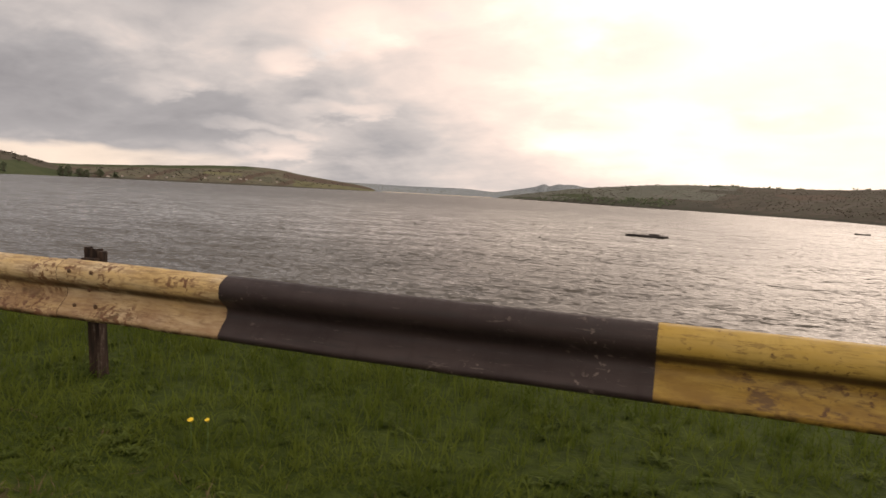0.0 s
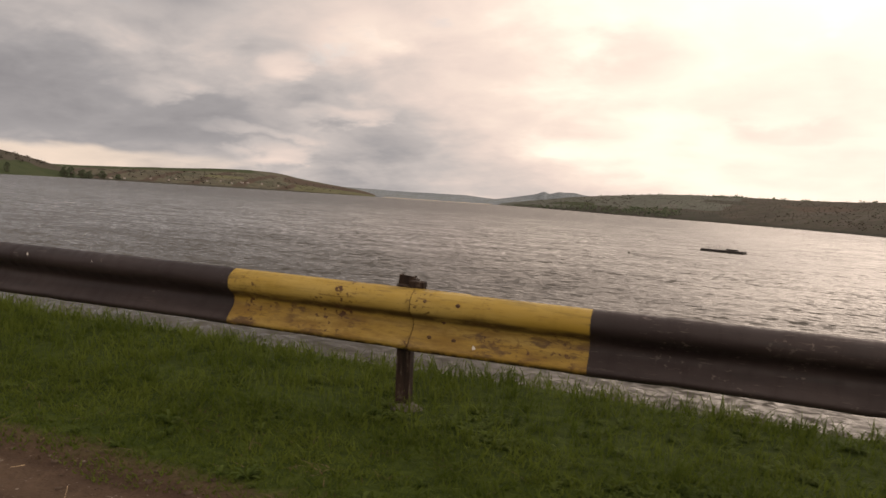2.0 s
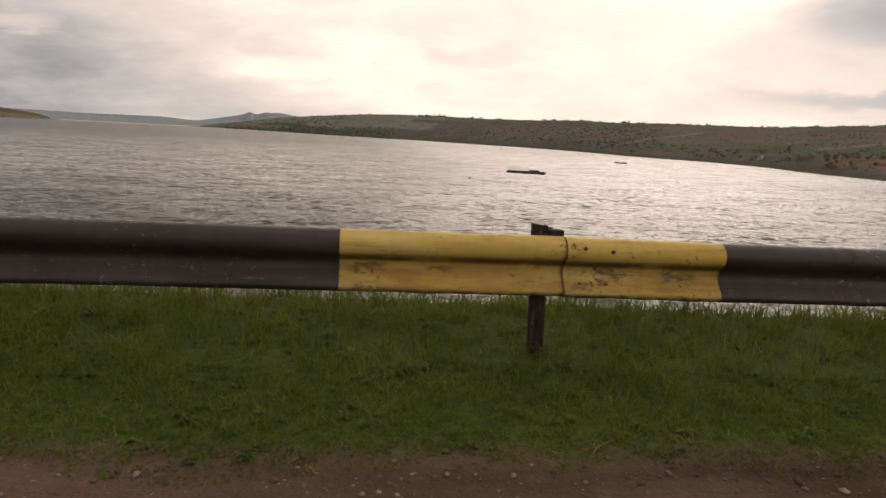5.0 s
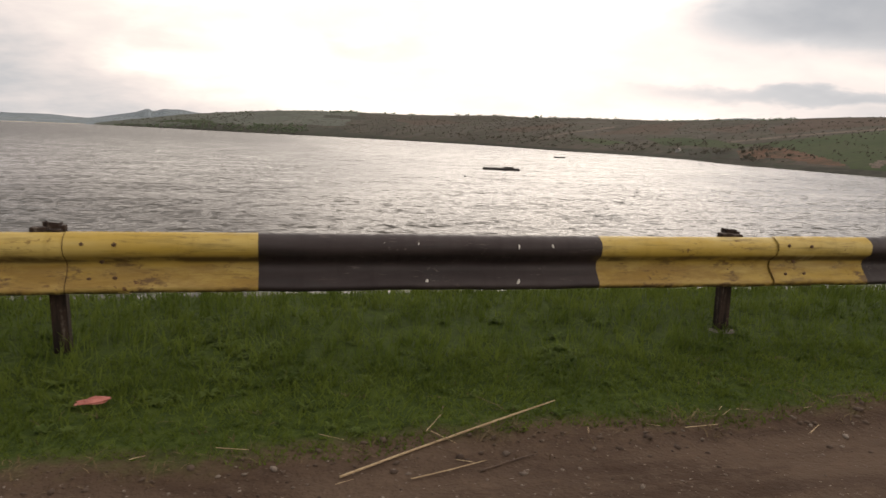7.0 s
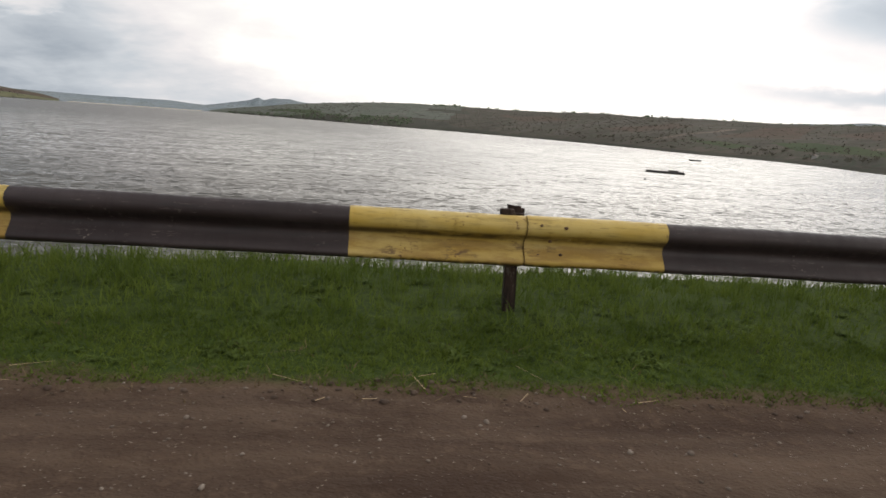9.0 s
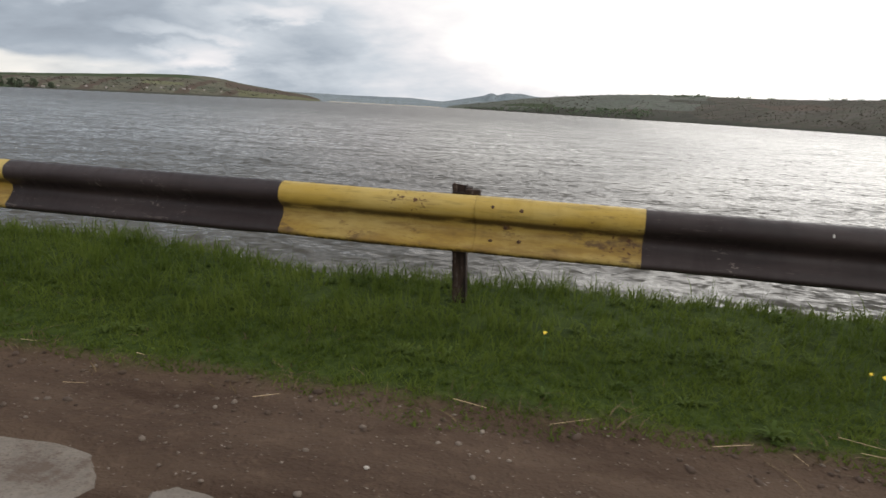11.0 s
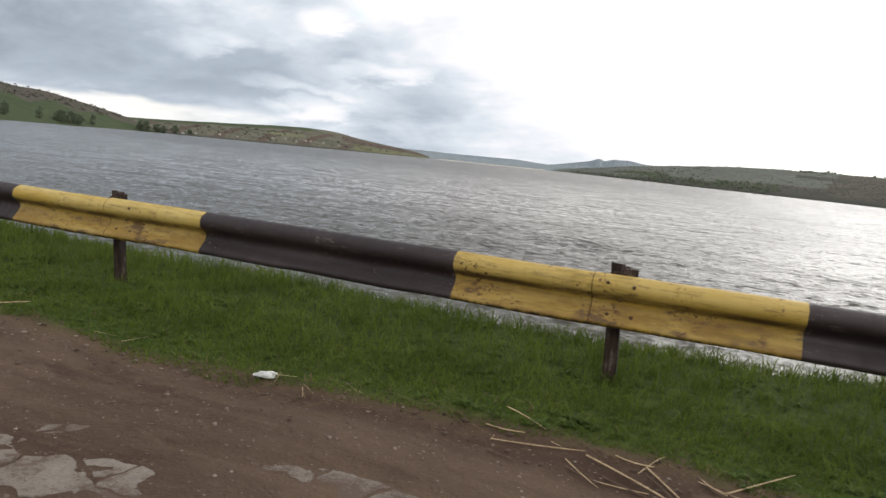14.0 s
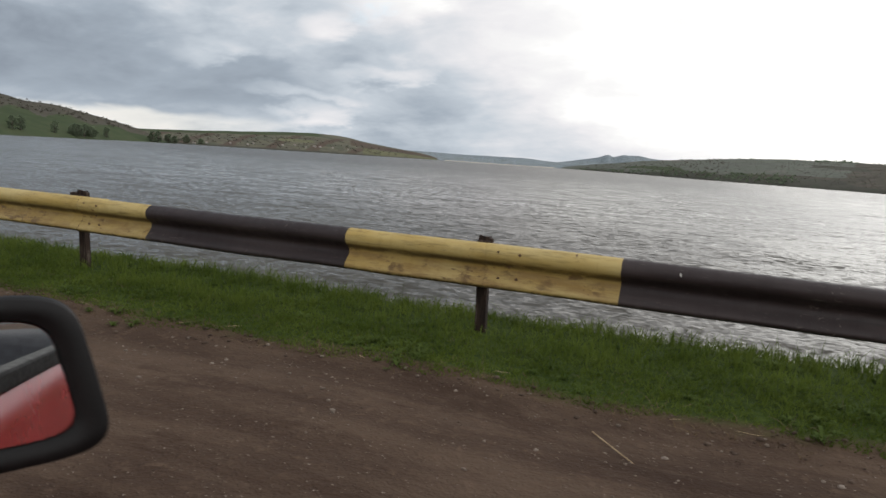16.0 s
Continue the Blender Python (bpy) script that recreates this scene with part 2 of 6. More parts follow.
def post_build(n, bsdf):
    c = n.coord("Object")
    run = n.noise(n.mapped(c, scale=(9.0, 9.0, 1.1)), 4.0, 5.0, 0.65)
    fine = n.noise(c, 46.0, 3.0, 0.6)
    col = n.mix(n.range(run, 0.36, 0.58), (0.012, 0.008, 0.007, 1), (0.040, 0.025, 0.018, 1))
    bare = n.range(n.math("ADD", n.math("MULTIPLY", run, 0.75), n.math("MULTIPLY", fine, 0.25)), 0.54, 0.64)
    col = n.mix(n.math("MULTIPLY", bare, 0.75), col, (0.135, 0.110, 0.092, 1))
    n.put(bsdf, "Base Color", col)
    bump(n, bsdf, n.math("ADD", fine, run), 0.5, 0.004)


POST_STEEL = material("rusty_weathered_post_steel", post_build, 0.8, 0.0, 0.2)
RUST = plain("rusted_cut_edge", (0.03, 0.016, 0.010), (0.09, 0.048, 0.028), 30.0, 0.85, 0.0, 0.4, 0.002, 0.2)
BOLT = plain("rusted_bolt_steel", (0.05, 0.025, 0.015), (0.16, 0.09, 0.05), 40.0, 0.6, 0.5, 0.4, 0.002)
POLE_PAINT = plain("whitewashed_steel_pole", (0.50, 0.47, 0.42), (0.74, 0.71, 0.65), 5.0, 0.5, 0.0, 0.15, 0.003)
BOX_PAINT = plain("grey_cabinet_enamel", (0.30, 0.30, 0.28), (0.44, 0.43, 0.40), 5.0, 0.45, 0.0, 0.1, 0.003)
BAND = plain("dull_steel_band", (0.10, 0.09, 0.08), (0.25, 0.23, 0.20), 20.0, 0.5, 0.6, 0.2, 0.002)
OLIVE = plain("olive_yellow_channel_paint", (0.42, 0.34, 0.05), (0.60, 0.50, 0.10), 9.0, 0.6, 0.0, 0.3, 0.003)
CABLE = plain("pale_conduit_plastic", (0.45, 0.43, 0.38), (0.58, 0.55, 0.48), 15.0, 0.5, 0.0, 0.1, 0.002)
def concrete(name, low, high, cover):
    """Pale worn concrete, trodden mud drying on it in patches."""
    def build(n, bsdf):
        c = n.coord("Object")
        a, f = n.noise(c, 2.6, 5.0, 0.62), n.noise(c, 26.0, 4.0, 0.6)
        grit = n.noise(c, 110.0, 2.0, 0.6)
        col = n.mix(n.range(f, 0.3, 0.7), (0.160, 0.138, 0.117, 1), (0.214, 0.186, 0.158, 1))
        col = n.mix(n.math("MULTIPLY", n.range(grit, 0.56, 0.66), 0.5), col, (0.105, 0.092, 0.080, 1))
        own = n.math("MULTIPLY", n.add("ShaderNodeObjectInfo").outputs["Random"], 0.07)
        spread = n.math("ADD", n.math("ADD", n.math("MULTIPLY", a, 0.55), n.math("MULTIPLY", f, 0.33)), n.math("MULTIPLY", grit, 0.12))
        dirt = n.range(n.math("ADD", own, spread), low, high)
        n.put(bsdf, "Base Color", n.mix(n.math("MULTIPLY", dirt, cover), col, (0.080, 0.055, 0.042, 1)))
        bump(n, bsdf, n.math("ADD", f, n.math("MULTIPLY", dirt, 0.5)), 0.5, 0.012)
    return material(name, build, 0.92, 0.0, 0.1)


CONCRETE = concrete("mud_stained_concrete", 0.50, 0.64, 0.75)
CAKED = concrete("mud_caked_concrete", 0.46, 0.59, 0.88)
STRAW = plain("dry_reed_straw", (0.25, 0.165, 0.09), (0.47, 0.36, 0.215), 12.0, 0.8, 0.0, 0.3, 0.002)
RAFT_DECK = plain("dark_wet_timber", (0.016, 0.014, 0.013), (0.045, 0.038, 0.032), 1.5, 0.7, 0.0, 0.3, 0.01)
RAIL_STEEL = plain("grey_rail_tube", (0.25, 0.24, 0.23), (0.40, 0.39, 0.37), 5.0, 0.5, 0.3, 0.1, 0.003)
HOUSE_WALL = plain("whitewashed_house_wall", (0.32, 0.31, 0.29), (0.46, 0.44, 0.41), 0.4, 0.9, 0.0, 0.1, 0.01)
HOUSE_ROOF = plain("grey_asbestos_roof", (0.20, 0.16, 0.14), (0.34, 0.28, 0.25), 0.5, 0.9, 0.0, 0.1, 0.01)
BARK = plain("tree_bark", (0.05, 0.04, 0.03), (0.12, 0.10, 0.08), 1.0, 0.9, 0.0, 0.5, 0.05)


def foliage(name, dark, light, glow=0.0):
    """Leaves and blades: each island takes its own tone; glow is the share of light that comes through the leaf."""
    def build(n, bsdf):
        g = n.add("ShaderNodeNewGeometry")
        c = n.coord("Object")
        f = n.math("ADD", n.math("MULTIPLY", g.outputs["Random Per Island"], 0.5), n.math("MULTIPLY", n.range(n.noise(c, 1.7, 4.0, 0.6), 0.41, 0.59), 0.5))
        col = n.mix(f, (*dark, 1), (*light, 1))
        n.put(bsdf, "Base Color", col)
        if glow:
            t = n.add("ShaderNodeBsdfTranslucent", ins={"Color": col})
            m = n.add("ShaderNodeMixShader", ins={0: glow, 1: bsdf.outputs[0], 2: t.outputs[0]})
            out = [q for q in n.tree.nodes if q.bl_idname == "ShaderNodeOutputMaterial"][0]
            n.put(out, 0, m.outputs[0])
    return material(name, build, 0.75, 0.0, 0.1)


GRASS = foliage("spring_grass", (0.060, 0.090, 0.015), (0.128, 0.165, 0.030), 0.45)
DRYGRASS = foliage("withered_grass", (0.07, 0.048, 0.028), (0.19, 0.14, 0.08))
WEED = foliage("broad_weed_leaves", (0.052, 0.083, 0.017), (0.120, 0.160, 0.040), 0.4)
LEAF = foliage("tree_leaves", (0.118, 0.148, 0.096), (0.152, 0.182, 0.118), 0.5)
SCRUB = foliage("hill_scrub", (0.085, 0.080, 0.063), (0.125, 0.115, 0.092), 0.5)


def ground_build(n, bsdf):
    c = n.coord("Object")
    sep = n.add("ShaderNodeSeparateXYZ", ins={0: c})
    x, y, z = sep.outputs
    edge_n = n.math("ADD", n.math("MULTIPLY", n.math("SUBTRACT", n.noise(c, 1.1, 4.0, 0.6), 0.5), 0.35), n.math("MULTIPLY", n.math("SUBTRACT", n.noise(c, 9.0, 3.0, 0.6), 0.5), 0.25))
    verge = n.add("ShaderNodeAttribute")
    verge.attribute_name = "verge"
    inside = n.math("ADD", verge.outputs["Fac"], edge_n)      # metres within the turf
    turf = n.range(inside, -0.06, 0.10)
    # packed mud with gravel in it
    a, b, s = n.noise(c, 0.8, 5.0, 0.6), n.noise(c, 14.0, 4.0, 0.65), n.noise(c, 60.0, 2.0, 0.5)
    ruts = n.noise(n.mapped(c, scale=(0.12, 1.0, 1.0)), 3.0, 4.0, 0.6)
    mud = n.mix(n.range(n.math("ADD", n.math("MULTIPLY", a, 0.4), n.math("MULTIPLY", ruts, 0.6)), 0.35, 0.65), (0.050, 0.032, 0.023, 1), (0.100, 0.069, 0.049, 1))
    mud = n.mix(n.math("MULTIPLY", n.range(b, 0.5, 0.75), 0.55), mud, (0.132, 0.092, 0.067, 1))
    damp = n.range(n.math("ADD", n.math("MULTIPLY", n.noise(n.mapped(c, scale=(0.5, 1.4, 1.0)), 1.5, 5.0, 0.65), 0.75), n.math("MULTIPLY", b, 0.25)), 0.50, 0.62)
    mud = n.mix(n.math("MULTIPLY", damp, 0.55), mud, (0.034, 0.020, 0.014, 1))
    mud = n.mix(n.range(s, 0.68, 0.76), mud, (0.24, 0.20, 0.17, 1))
    soil = n.mix(n.range(b, 0.35, 0.7), (0.028, 0.044, 0.009, 1), (0.058, 0.080, 0.017, 1))
    thatch = n.math("MULTIPLY", n.range(n.math("ABSOLUTE", inside), 0.16, 0.0), 0.5)
    near = n.mix(turf, mud, soil)
    near = n.mix(thatch, near, (0.092, 0.062, 0.040, 1))
    n.put(bsdf, "Base Color", near)
    n.put(bsdf, "Roughness", n.range(b, 0.3, 0.7, 0.78, 0.98))
    bump(n, bsdf, n.math("ADD", n.math("MULTIPLY", b, 0.7), n.math("MULTIPLY", s, 0.3)), 0.9, 0.04)


GROUND = material("packed_mud_and_turf", ground_build, 0.9, 0.0, 0.06)


def water_build(n, bsdf):
    c = n.coord("Object")

    def slopes(loc, turn, stretch, scale, detail, rough):
        t = n.add("ShaderNodeTexNoise", ins={"Vector": n.mapped(c, loc, (0, 0, turn), (stretch, 1.0, 1.0)), "Scale": scale, "Detail": detail, "Roughness": rough, "Distortion": 0.45})
        q = n.add("ShaderNodeSeparateColor", ins={0: t.outputs["Color"]})
        return n.math("SUBTRACT", q.outputs[0], 0.5), n.math("SUBTRACT", q.outputs[1], 0.5)

    ax, ay = slopes((0, 0, 0), 0.10, 0.72, 1.10, 3.0, 0.70)       # wind chop, one to three metres long
    bx, by = slopes((40, 9, 0), -0.10, 0.45, 0.20, 2.0, 0.5)     # longer swell
    gust = n.range(n.noise(n.mapped(c, (0, 0, 0), (0, 0, 0), (0.3, 1.0, 1.0)), 0.018, 3.0, 0.5), 0.35, 0.65, 0.85, 1.15)
    face = n.math("ADD", ay, n.math("MULTIPLY", by, 0.35))
    steep = n.math("MULTIPLY", n.math("MAXIMUM", n.math("SUBTRACT", face, 0.05), 0.0), 2.8)      # lee faces break steeply
    sy = n.math("MULTIPLY", n.math("ADD", n.math("MULTIPLY", face, 0.60), steep), n.math("MULTIPLY", gust, -1.0))
    sx = n.math("MULTIPLY", n.math("ADD", n.math("MULTIPLY", ax, 0.8), n.math("MULTIPLY", bx, 0.3)), gust)
    y = n.add("ShaderNodeSeparateXYZ", ins={0: c}).outputs[1]
    rx, ry = slopes((7, 3, 0), 0.3, 0.6, 3.6, 3.0, 0.65)         # small ripples, which show only close by
    close = n.range(y, 18.0, 130.0, 1.0, 0.0)
    sy = n.math("ADD", sy, n.math("MULTIPLY", n.math("MULTIPLY", ry, close), 1.1))
    sx = n.math("ADD", sx, n.math("MULTIPLY", n.math("MULTIPLY", rx, close), 0.9))
    sy = n.math("SUBTRACT", sy, n.math("MULTIPLY", close, 0.12))
    sy = n.math("SUBTRACT", sy, n.range(y, 20.0, 600.0, 0.13, 0.25))       # at a low angle mostly the near sides of waves show
    normal = n.vec("NORMALIZE", n.add("ShaderNodeCombineXYZ", ins={0: sx, 1: sy, 2: 1.0}).outputs[0])
    n.put(bsdf, "Normal", normal)
    n.put(bsdf, "Roughness", 0.05)
    n.put(bsdf, "Base Color", (0.075, 0.069, 0.058, 1))
    n.put(bsdf, "IOR", 1.33)


WATER = material("wind_ruffled_lake_water", water_build, 0.07, 0.0, 0.5)


def land(name, tones, scale):
    def build(n, bsdf):
        c = n.coord("Object")
        a = n.noise(c, scale, 5.0, 0.6, 0.6)
        b = n.noise(c, scale * 11.0, 4.0, 0.65)
        rows_ = n.noise(n.mapped(c, scale=(1.0, 1.0, 9.0)), scale * 2.5, 3.0, 0.6)
        col = n.ramp(n.math("ADD", n.math("MULTIPLY", a, 0.6), n.math("MULTIPLY", rows_, 0.4)), [(0.42 + 0.16 * i / (len(tones) - 1), t) for i, t in enumerate(tones)])
        col = n.mix(n.math("MULTIPLY", n.range(b, 0.5, 0.72), 0.38), col, (0.045, 0.05, 0.032, 1))
        tufts = n.noise(c, scale * 45.0, 3.0, 0.7)
        col = n.mix(n.math("MULTIPLY", n.range(tufts, 0.48, 0.62), 0.6), col, (0.046, 0.052, 0.034, 1))
        n.put(bsdf, "Base Color", col)
    return material(name, build, 0.95, 0.0, 0.05)


LAND_RIGHT = land("scrubby_pasture", [(0.058, 0.050, 0.042), (0.084, 0.071, 0.060), (0.060, 0.062, 0.044), (0.098, 0.078, 0.066), (0.086, 0.078, 0.067)], 0.012)
LAND_GREEN = land("green_meadow", [(0.042, 0.058, 0.027), (0.052, 0.070, 0.032), (0.061, 0.074, 0.038)], 0.008)
LAND_PLOUGH = land("brown_ploughland", [(0.078, 0.054, 0.043), (0.098, 0.069, 0.056), (0.082, 0.065, 0.050)], 0.008)
LAND_RED = land("red_clay_scar", [(0.105, 0.060, 0.042), (0.150, 0.086, 0.060), (0.085, 0.060, 0.043)], 0.03)
LAND_TRACK = land("pale_dirt_track", [(0.135, 0.104, 0.086), (0.160, 0.126, 0.106)], 0.02)
LAND_WOOD = land("bare_willow_thicket", [(0.050, 0.048, 0.041), (0.072, 0.066, 0.056), (0.054, 0.060, 0.044)], 0.03)
LAND_LEFT = land("patchwork_fields", [(0.080, 0.086, 0.060), (0.112, 0.104, 0.080), (0.134, 0.126, 0.088), (0.100, 0.088, 0.070)], 0.0045)
LAND_HAY = land("yellow_green_field", [(0.125, 0.128, 0.070), (0.152, 0.146, 0.086)], 0.006)
# aerial haze is painted into these pale blue-grey base colours
LAND_FAR = land("far_range_haze_tint", [(0.20, 0.235, 0.262), (0.23, 0.262, 0.285), (0.225, 0.255, 0.27)], 0.002)
# pasture tones greyed and lightened to carry the haze of distance
LAND_MID = land("far_pasture_haze_tint", [(0.100, 0.108, 0.092), (0.128, 0.130, 0.114), (0.106, 0.122, 0.096), (0.140, 0.134, 0.120)], 0.007)

# ---- mesh helpers ----
def put_mesh(name, bm, mats, parent=None, label="", smooth=False):
    me = bpy.data.meshes.new(name)
    bmesh.ops.recalc_face_normals(bm, faces=bm.faces)
    bm.to_mesh(me)
    bm.free()
    for m in (mats if isinstance(mats, (list, tuple)) else [mats]):
        me.materials.append(m)
    if smooth:
        me.shade_smooth()
    ob = new(name, me)
    if parent:
        ob.parent = parent
    if label:
        ob["label"] = label
    return ob


def part(name, bm, mat, parent, label="", smooth=False):
    return put_mesh(name, bm, mat, parent, label, smooth)


def box(bm, lo, hi, bevel=0.0):
    r = bmesh.ops.create_cube(bm, size=1.0)
    for v in r["verts"]:
        v.co = [lo[i] + (hi[i] - lo[i]) * (v.co[i] + 0.5) for i in range(3)]
    if bevel:
        es = {e for v in r["verts"] for e in v.link_edges}
        bmesh.ops.bevel(bm, geom=list(es), offset=bevel, segments=2, profile=0.6, affect="EDGES")
    return bm


def tube(bm, pts, radii, sides=8, cap=True):
    """A round bar through pts."""
    rings = []
    n = len(pts)
    for i, p in enumerate(pts):
        p = Vector(p)
        a = Vector(pts[max(i - 1, 0)])
        b = Vector(pts[min(i + 1, n - 1)])
        d = (b - a).normalized()
        u = d.orthogonal().normalized() if i == 0 else (rings[-1][1] - d * rings[-1][1].dot(d)).normalized()
        w = d.cross(u)
        r = radii[i] if isinstance(radii, (list, tuple)) else radii
        rings.append(([bm.verts.new(p + (u * math.cos(t) + w * math.sin(t)) * r) for t in (2 * math.pi * j / sides for j in range(sides))], u))
    for (a, _), (b, _) in zip(rings, rings[1:]):
        for j in range(sides):
            bm.faces.new((a[j], a[(j + 1) % sides], b[(j + 1) % sides], b[j]))
    if cap:
        bm.faces.new(rings[0][0][::-1])
        bm.faces.new(rings[-1][0])
    return bm


def mesh_from_arrays(name, verts, tris, mats, index=None, parent=None):
    me = bpy.data.meshes.new(name)
    verts = np.asarray(verts, dtype=np.float32)
    tris = np.asarray(tris, dtype=np.int32)
    k = tris.shape[1]
    me.vertices.add(len(verts))
    me.vertices.foreach_set("co", verts.ravel())
    me.loops.add(tris.size)
    me.loops.foreach_set("vertex_index", tris.ravel())
    me.polygons.add(len(tris))
    me.polygons.foreach_set("loop_start", np.arange(0, tris.size, k, dtype=np.int32))
    for m in mats:
        me.materials.append(m)
    if index is not None:
        me.polygons.foreach_set("material_index", np.asarray(index, dtype=np.int32))
    me.update(calc_edges=True)
    me.validate()
    ob = new(name, me)
    if parent:
        ob.parent = parent
    return ob


rng = np.random.default_rng(7)


def wave(x, y, s, seed=0):
    """Smooth value noise on arrays, about -1 to 1."""
    r = np.random.default_rng(100 + seed)
    out = np.zeros_like(x, dtype=float)
    for k in range(5):
        a, ph = r.uniform(0, 2 * np.pi, 2)
        f = s * r.uniform(0.6, 1.7)
        out += np.sin((x * np.cos(a) + y * np.sin(a)) * f + ph + 1.3 * np.sin((x * np.sin(a) - y * np.cos(a)) * f * 0.6 + ph * 2))
    return out / 3.0


# ---- ground: dam crest, road side, lake bed, land to the horizon ----
EDGE_X = [-160, -145, -141, -137, -134, -131.5, -129, -126.5, -125, -123.5, -121.6, -119.8, -118.4, -116.5, -114.8, -113.5, -110, -106, -102, -100, -97, -94.5, -92, -89.3,
          -80, -69, -65, -62, -59.5, -56, -54, -51, -49, -47.2, -46.2, -45, -43, -30, -26, -24, -20.8, -16.6, -12, 10]
EDGE_Y = [-1.0, -0.98, -0.90, -0.93, -1.0, -1.1, -1.17, -1.2, -1.1, -0.97, -1.25, -1.10, -1.14, -1.27, -1.3, -1.13, -1.18, -1.26, -1.36, -1.24, -1.29, -1.2, -1.26, -1.12,
          -1.2, -1.22, -1.13, -1.2, -1.27, -1.12, -1.27, -1.12, -1.2, -1.08, -1.23, -1.13, -1.1, -1.2, -1.15, -1.2, -1.24, -1.15, -1.18, -1.22]


def grass_edge(x):
    return np.interp(x, EDGE_X, EDGE_Y)


def slab_cover(x):
    """Share of the road's edge where the paving shows through the mud."""
    return np.interp(x, [-160, -141, -133, -128, -124, -121, -116, -111, -104, -98, -88, -84, -74, -66, -62.5, -60, -57],
                     [0.0, 0.05, 0.40, 0.45, 0.47, 0.54, 0.62, 0.64, 0.80, 0.97, 0.97, 0.5, 0.12, 0.25, 0.64, 0.60, 0.0])


def paving_edge(x):
    """How far the paving reaches towards the turf."""
    return np.interp(x, [-131, -129, -126, -124.5, -123, -121, -119, -116, -114, -110.5, -107, -105.5, -101.5, -97.2, -96, -94.2, -92.6, -91, -89.6, -62],
                     [-2.00, -1.93, -1.95, -1.74, -1.82, -1.92, -1.85, -1.92, -1.87, -1.82, -1.94, -1.88, -1.95, -1.90, -2.06, -1.98, -1.75, -1.74, -1.88, -1.95])


def mud_film(x, y):
    """Mud lying over the paving: deep beyond its edge, worn away in patches upon it."""
    field = 0.5 + 0.12 * wave(x, y * 1.5, 2.6, 21) + 0.12 * wave(x, y, 8.0, 22) + 0.10 * wave(x, y, 23.0, 23) + 0.03 * wave(x, y, 48.0, 24)
    open_ = slab_cover(x) - 1.5 * np.clip((y - paving_edge(x) + 0.02 + 0.03 * wave(x, y * 0, 2.0, 25) + 0.03 * wave(x, y, 11.0, 26)) / 0.10, 0, 1)
    return 0.012 + (np.clip(0.035 * (field - open_), -0.012, 0.022) - 0.012) * np.clip((-1.40 - y) / 0.2, 0, 1)


def ground_z(x, y):
    film_ = mud_film(x, y)
    return base_z(x, y) + np.where(y < grass_edge(x), film_, 0.012)


CREST_X = [-156, -149, -142, -139, -137, -133, -131.5, -128, -126, -124.5, -122.5, -120, -116, -114, -112, -109.5, -107, -104.5, -99, -97, -94, -91, -88, -84, -76, -44, -36, -28, -24, -22, -17, -13.7, -12, -8, 10]
CREST_Y = [0.72, 0.67, 0.62, 0.72, 0.97, 1.12, 1.2, 1.07, 1.07, 0.92, 1.22, 1.27, 0.96, 0.98, 0.77, 0.62, 0.74, 0.67, 0.82, 0.57, 0.72, 0.84, 0.82, 1.02, 1.45, 1.35, 1.0, 1.15, 1.06, 0.9, 0.92, 0.88, 1.12, 1.72, 1.82]


def base_z(x, y):
    z = (0.018 * wave(x, y, 1.4, 1) + 0.008 * wave(x, y, 5.0, 2)) * (1 - 0.7 * np.clip((-1.5 - y) / 0.2, 0, 1))
    e = grass_edge(x)
    z = z + np.where(y < e, -0.045 * np.clip((e - y) / 0.25, 0, 1), 0)
    crest = np.interp(x, CREST_X, CREST_Y) + 0.05 * wave(x, y * 0, 0.9, 3)
    z = z + 0.03 * np.exp(-((y - 0.65) / 0.38) ** 2) * np.clip(1.9 - np.abs(x + 60) / 14, 0, 1)
    over = np.clip(y - crest, 0, None)
    z = z - np.clip(0.42 * over + 0.0, 0, 8.6) - 0.12 * np.clip(over / 0.4, 0, 1)
    z = z - np.clip((-y - 9.0) * 0.35, 0, 4.0)
    return z


def build_ground():
    xs = np.concatenate([np.linspace(-5000, -220, 16), np.arange(-200, -134, 0.30), np.arange(-134, -56, 0.07), np.arange(-56, 45, 0.30), np.linspace(60, 5000, 16)])
    ys = np.concatenate([np.linspace(-5000, -40, 10), [-24, -14, -9, -7, -5.6], np.arange(-5.0, -3.0, 0.2), np.arange(-3.0, -1.5, 0.055), np.arange(-1.5, 1.8, 0.12), [2.2, 3, 5, 9, 14, 19, 22, 26, 40], np.linspace(200, 4950, 8)])
    X, Y = np.meshgrid(xs, ys, indexing="ij")
    Z = ground_z(X, Y)
    v = np.stack([X, Y, Z], -1).reshape(-1, 3)
    ny = len(ys)
    i, j = np.meshgrid(np.arange(len(xs) - 1), np.arange(ny - 1), indexing="ij")
    a = (i * ny + j).ravel()
    f = np.stack([a, a + ny, a + ny + 1, a + 1], -1)
    ob = mesh_from_arrays("ground", v, f, [GROUND])
    att = ob.data.attributes.new("verge", "FLOAT", "POINT")
    att.data.foreach_set("value", (Y - grass_edge(X)).ravel().astype(np.float32))
    ob.data.shade_smooth()
    tagged(ob, "brown muddy road shoulder and turf bank of an earth dam", "ground", kind="structure")


build_ground()

bm = bmesh.new()
vs = [bm.verts.new(q) for q in ((-5000, 14, WATER_Z), (5000, 14, WATER_Z), (5000, 5000, WATER_Z), (-5000, 5000, WATER_Z))]
bm.faces.new(vs)
tagged(put_mesh("water", bm, WATER), "grey-brown lake water ruffled by wind", "lake", kind="structure")


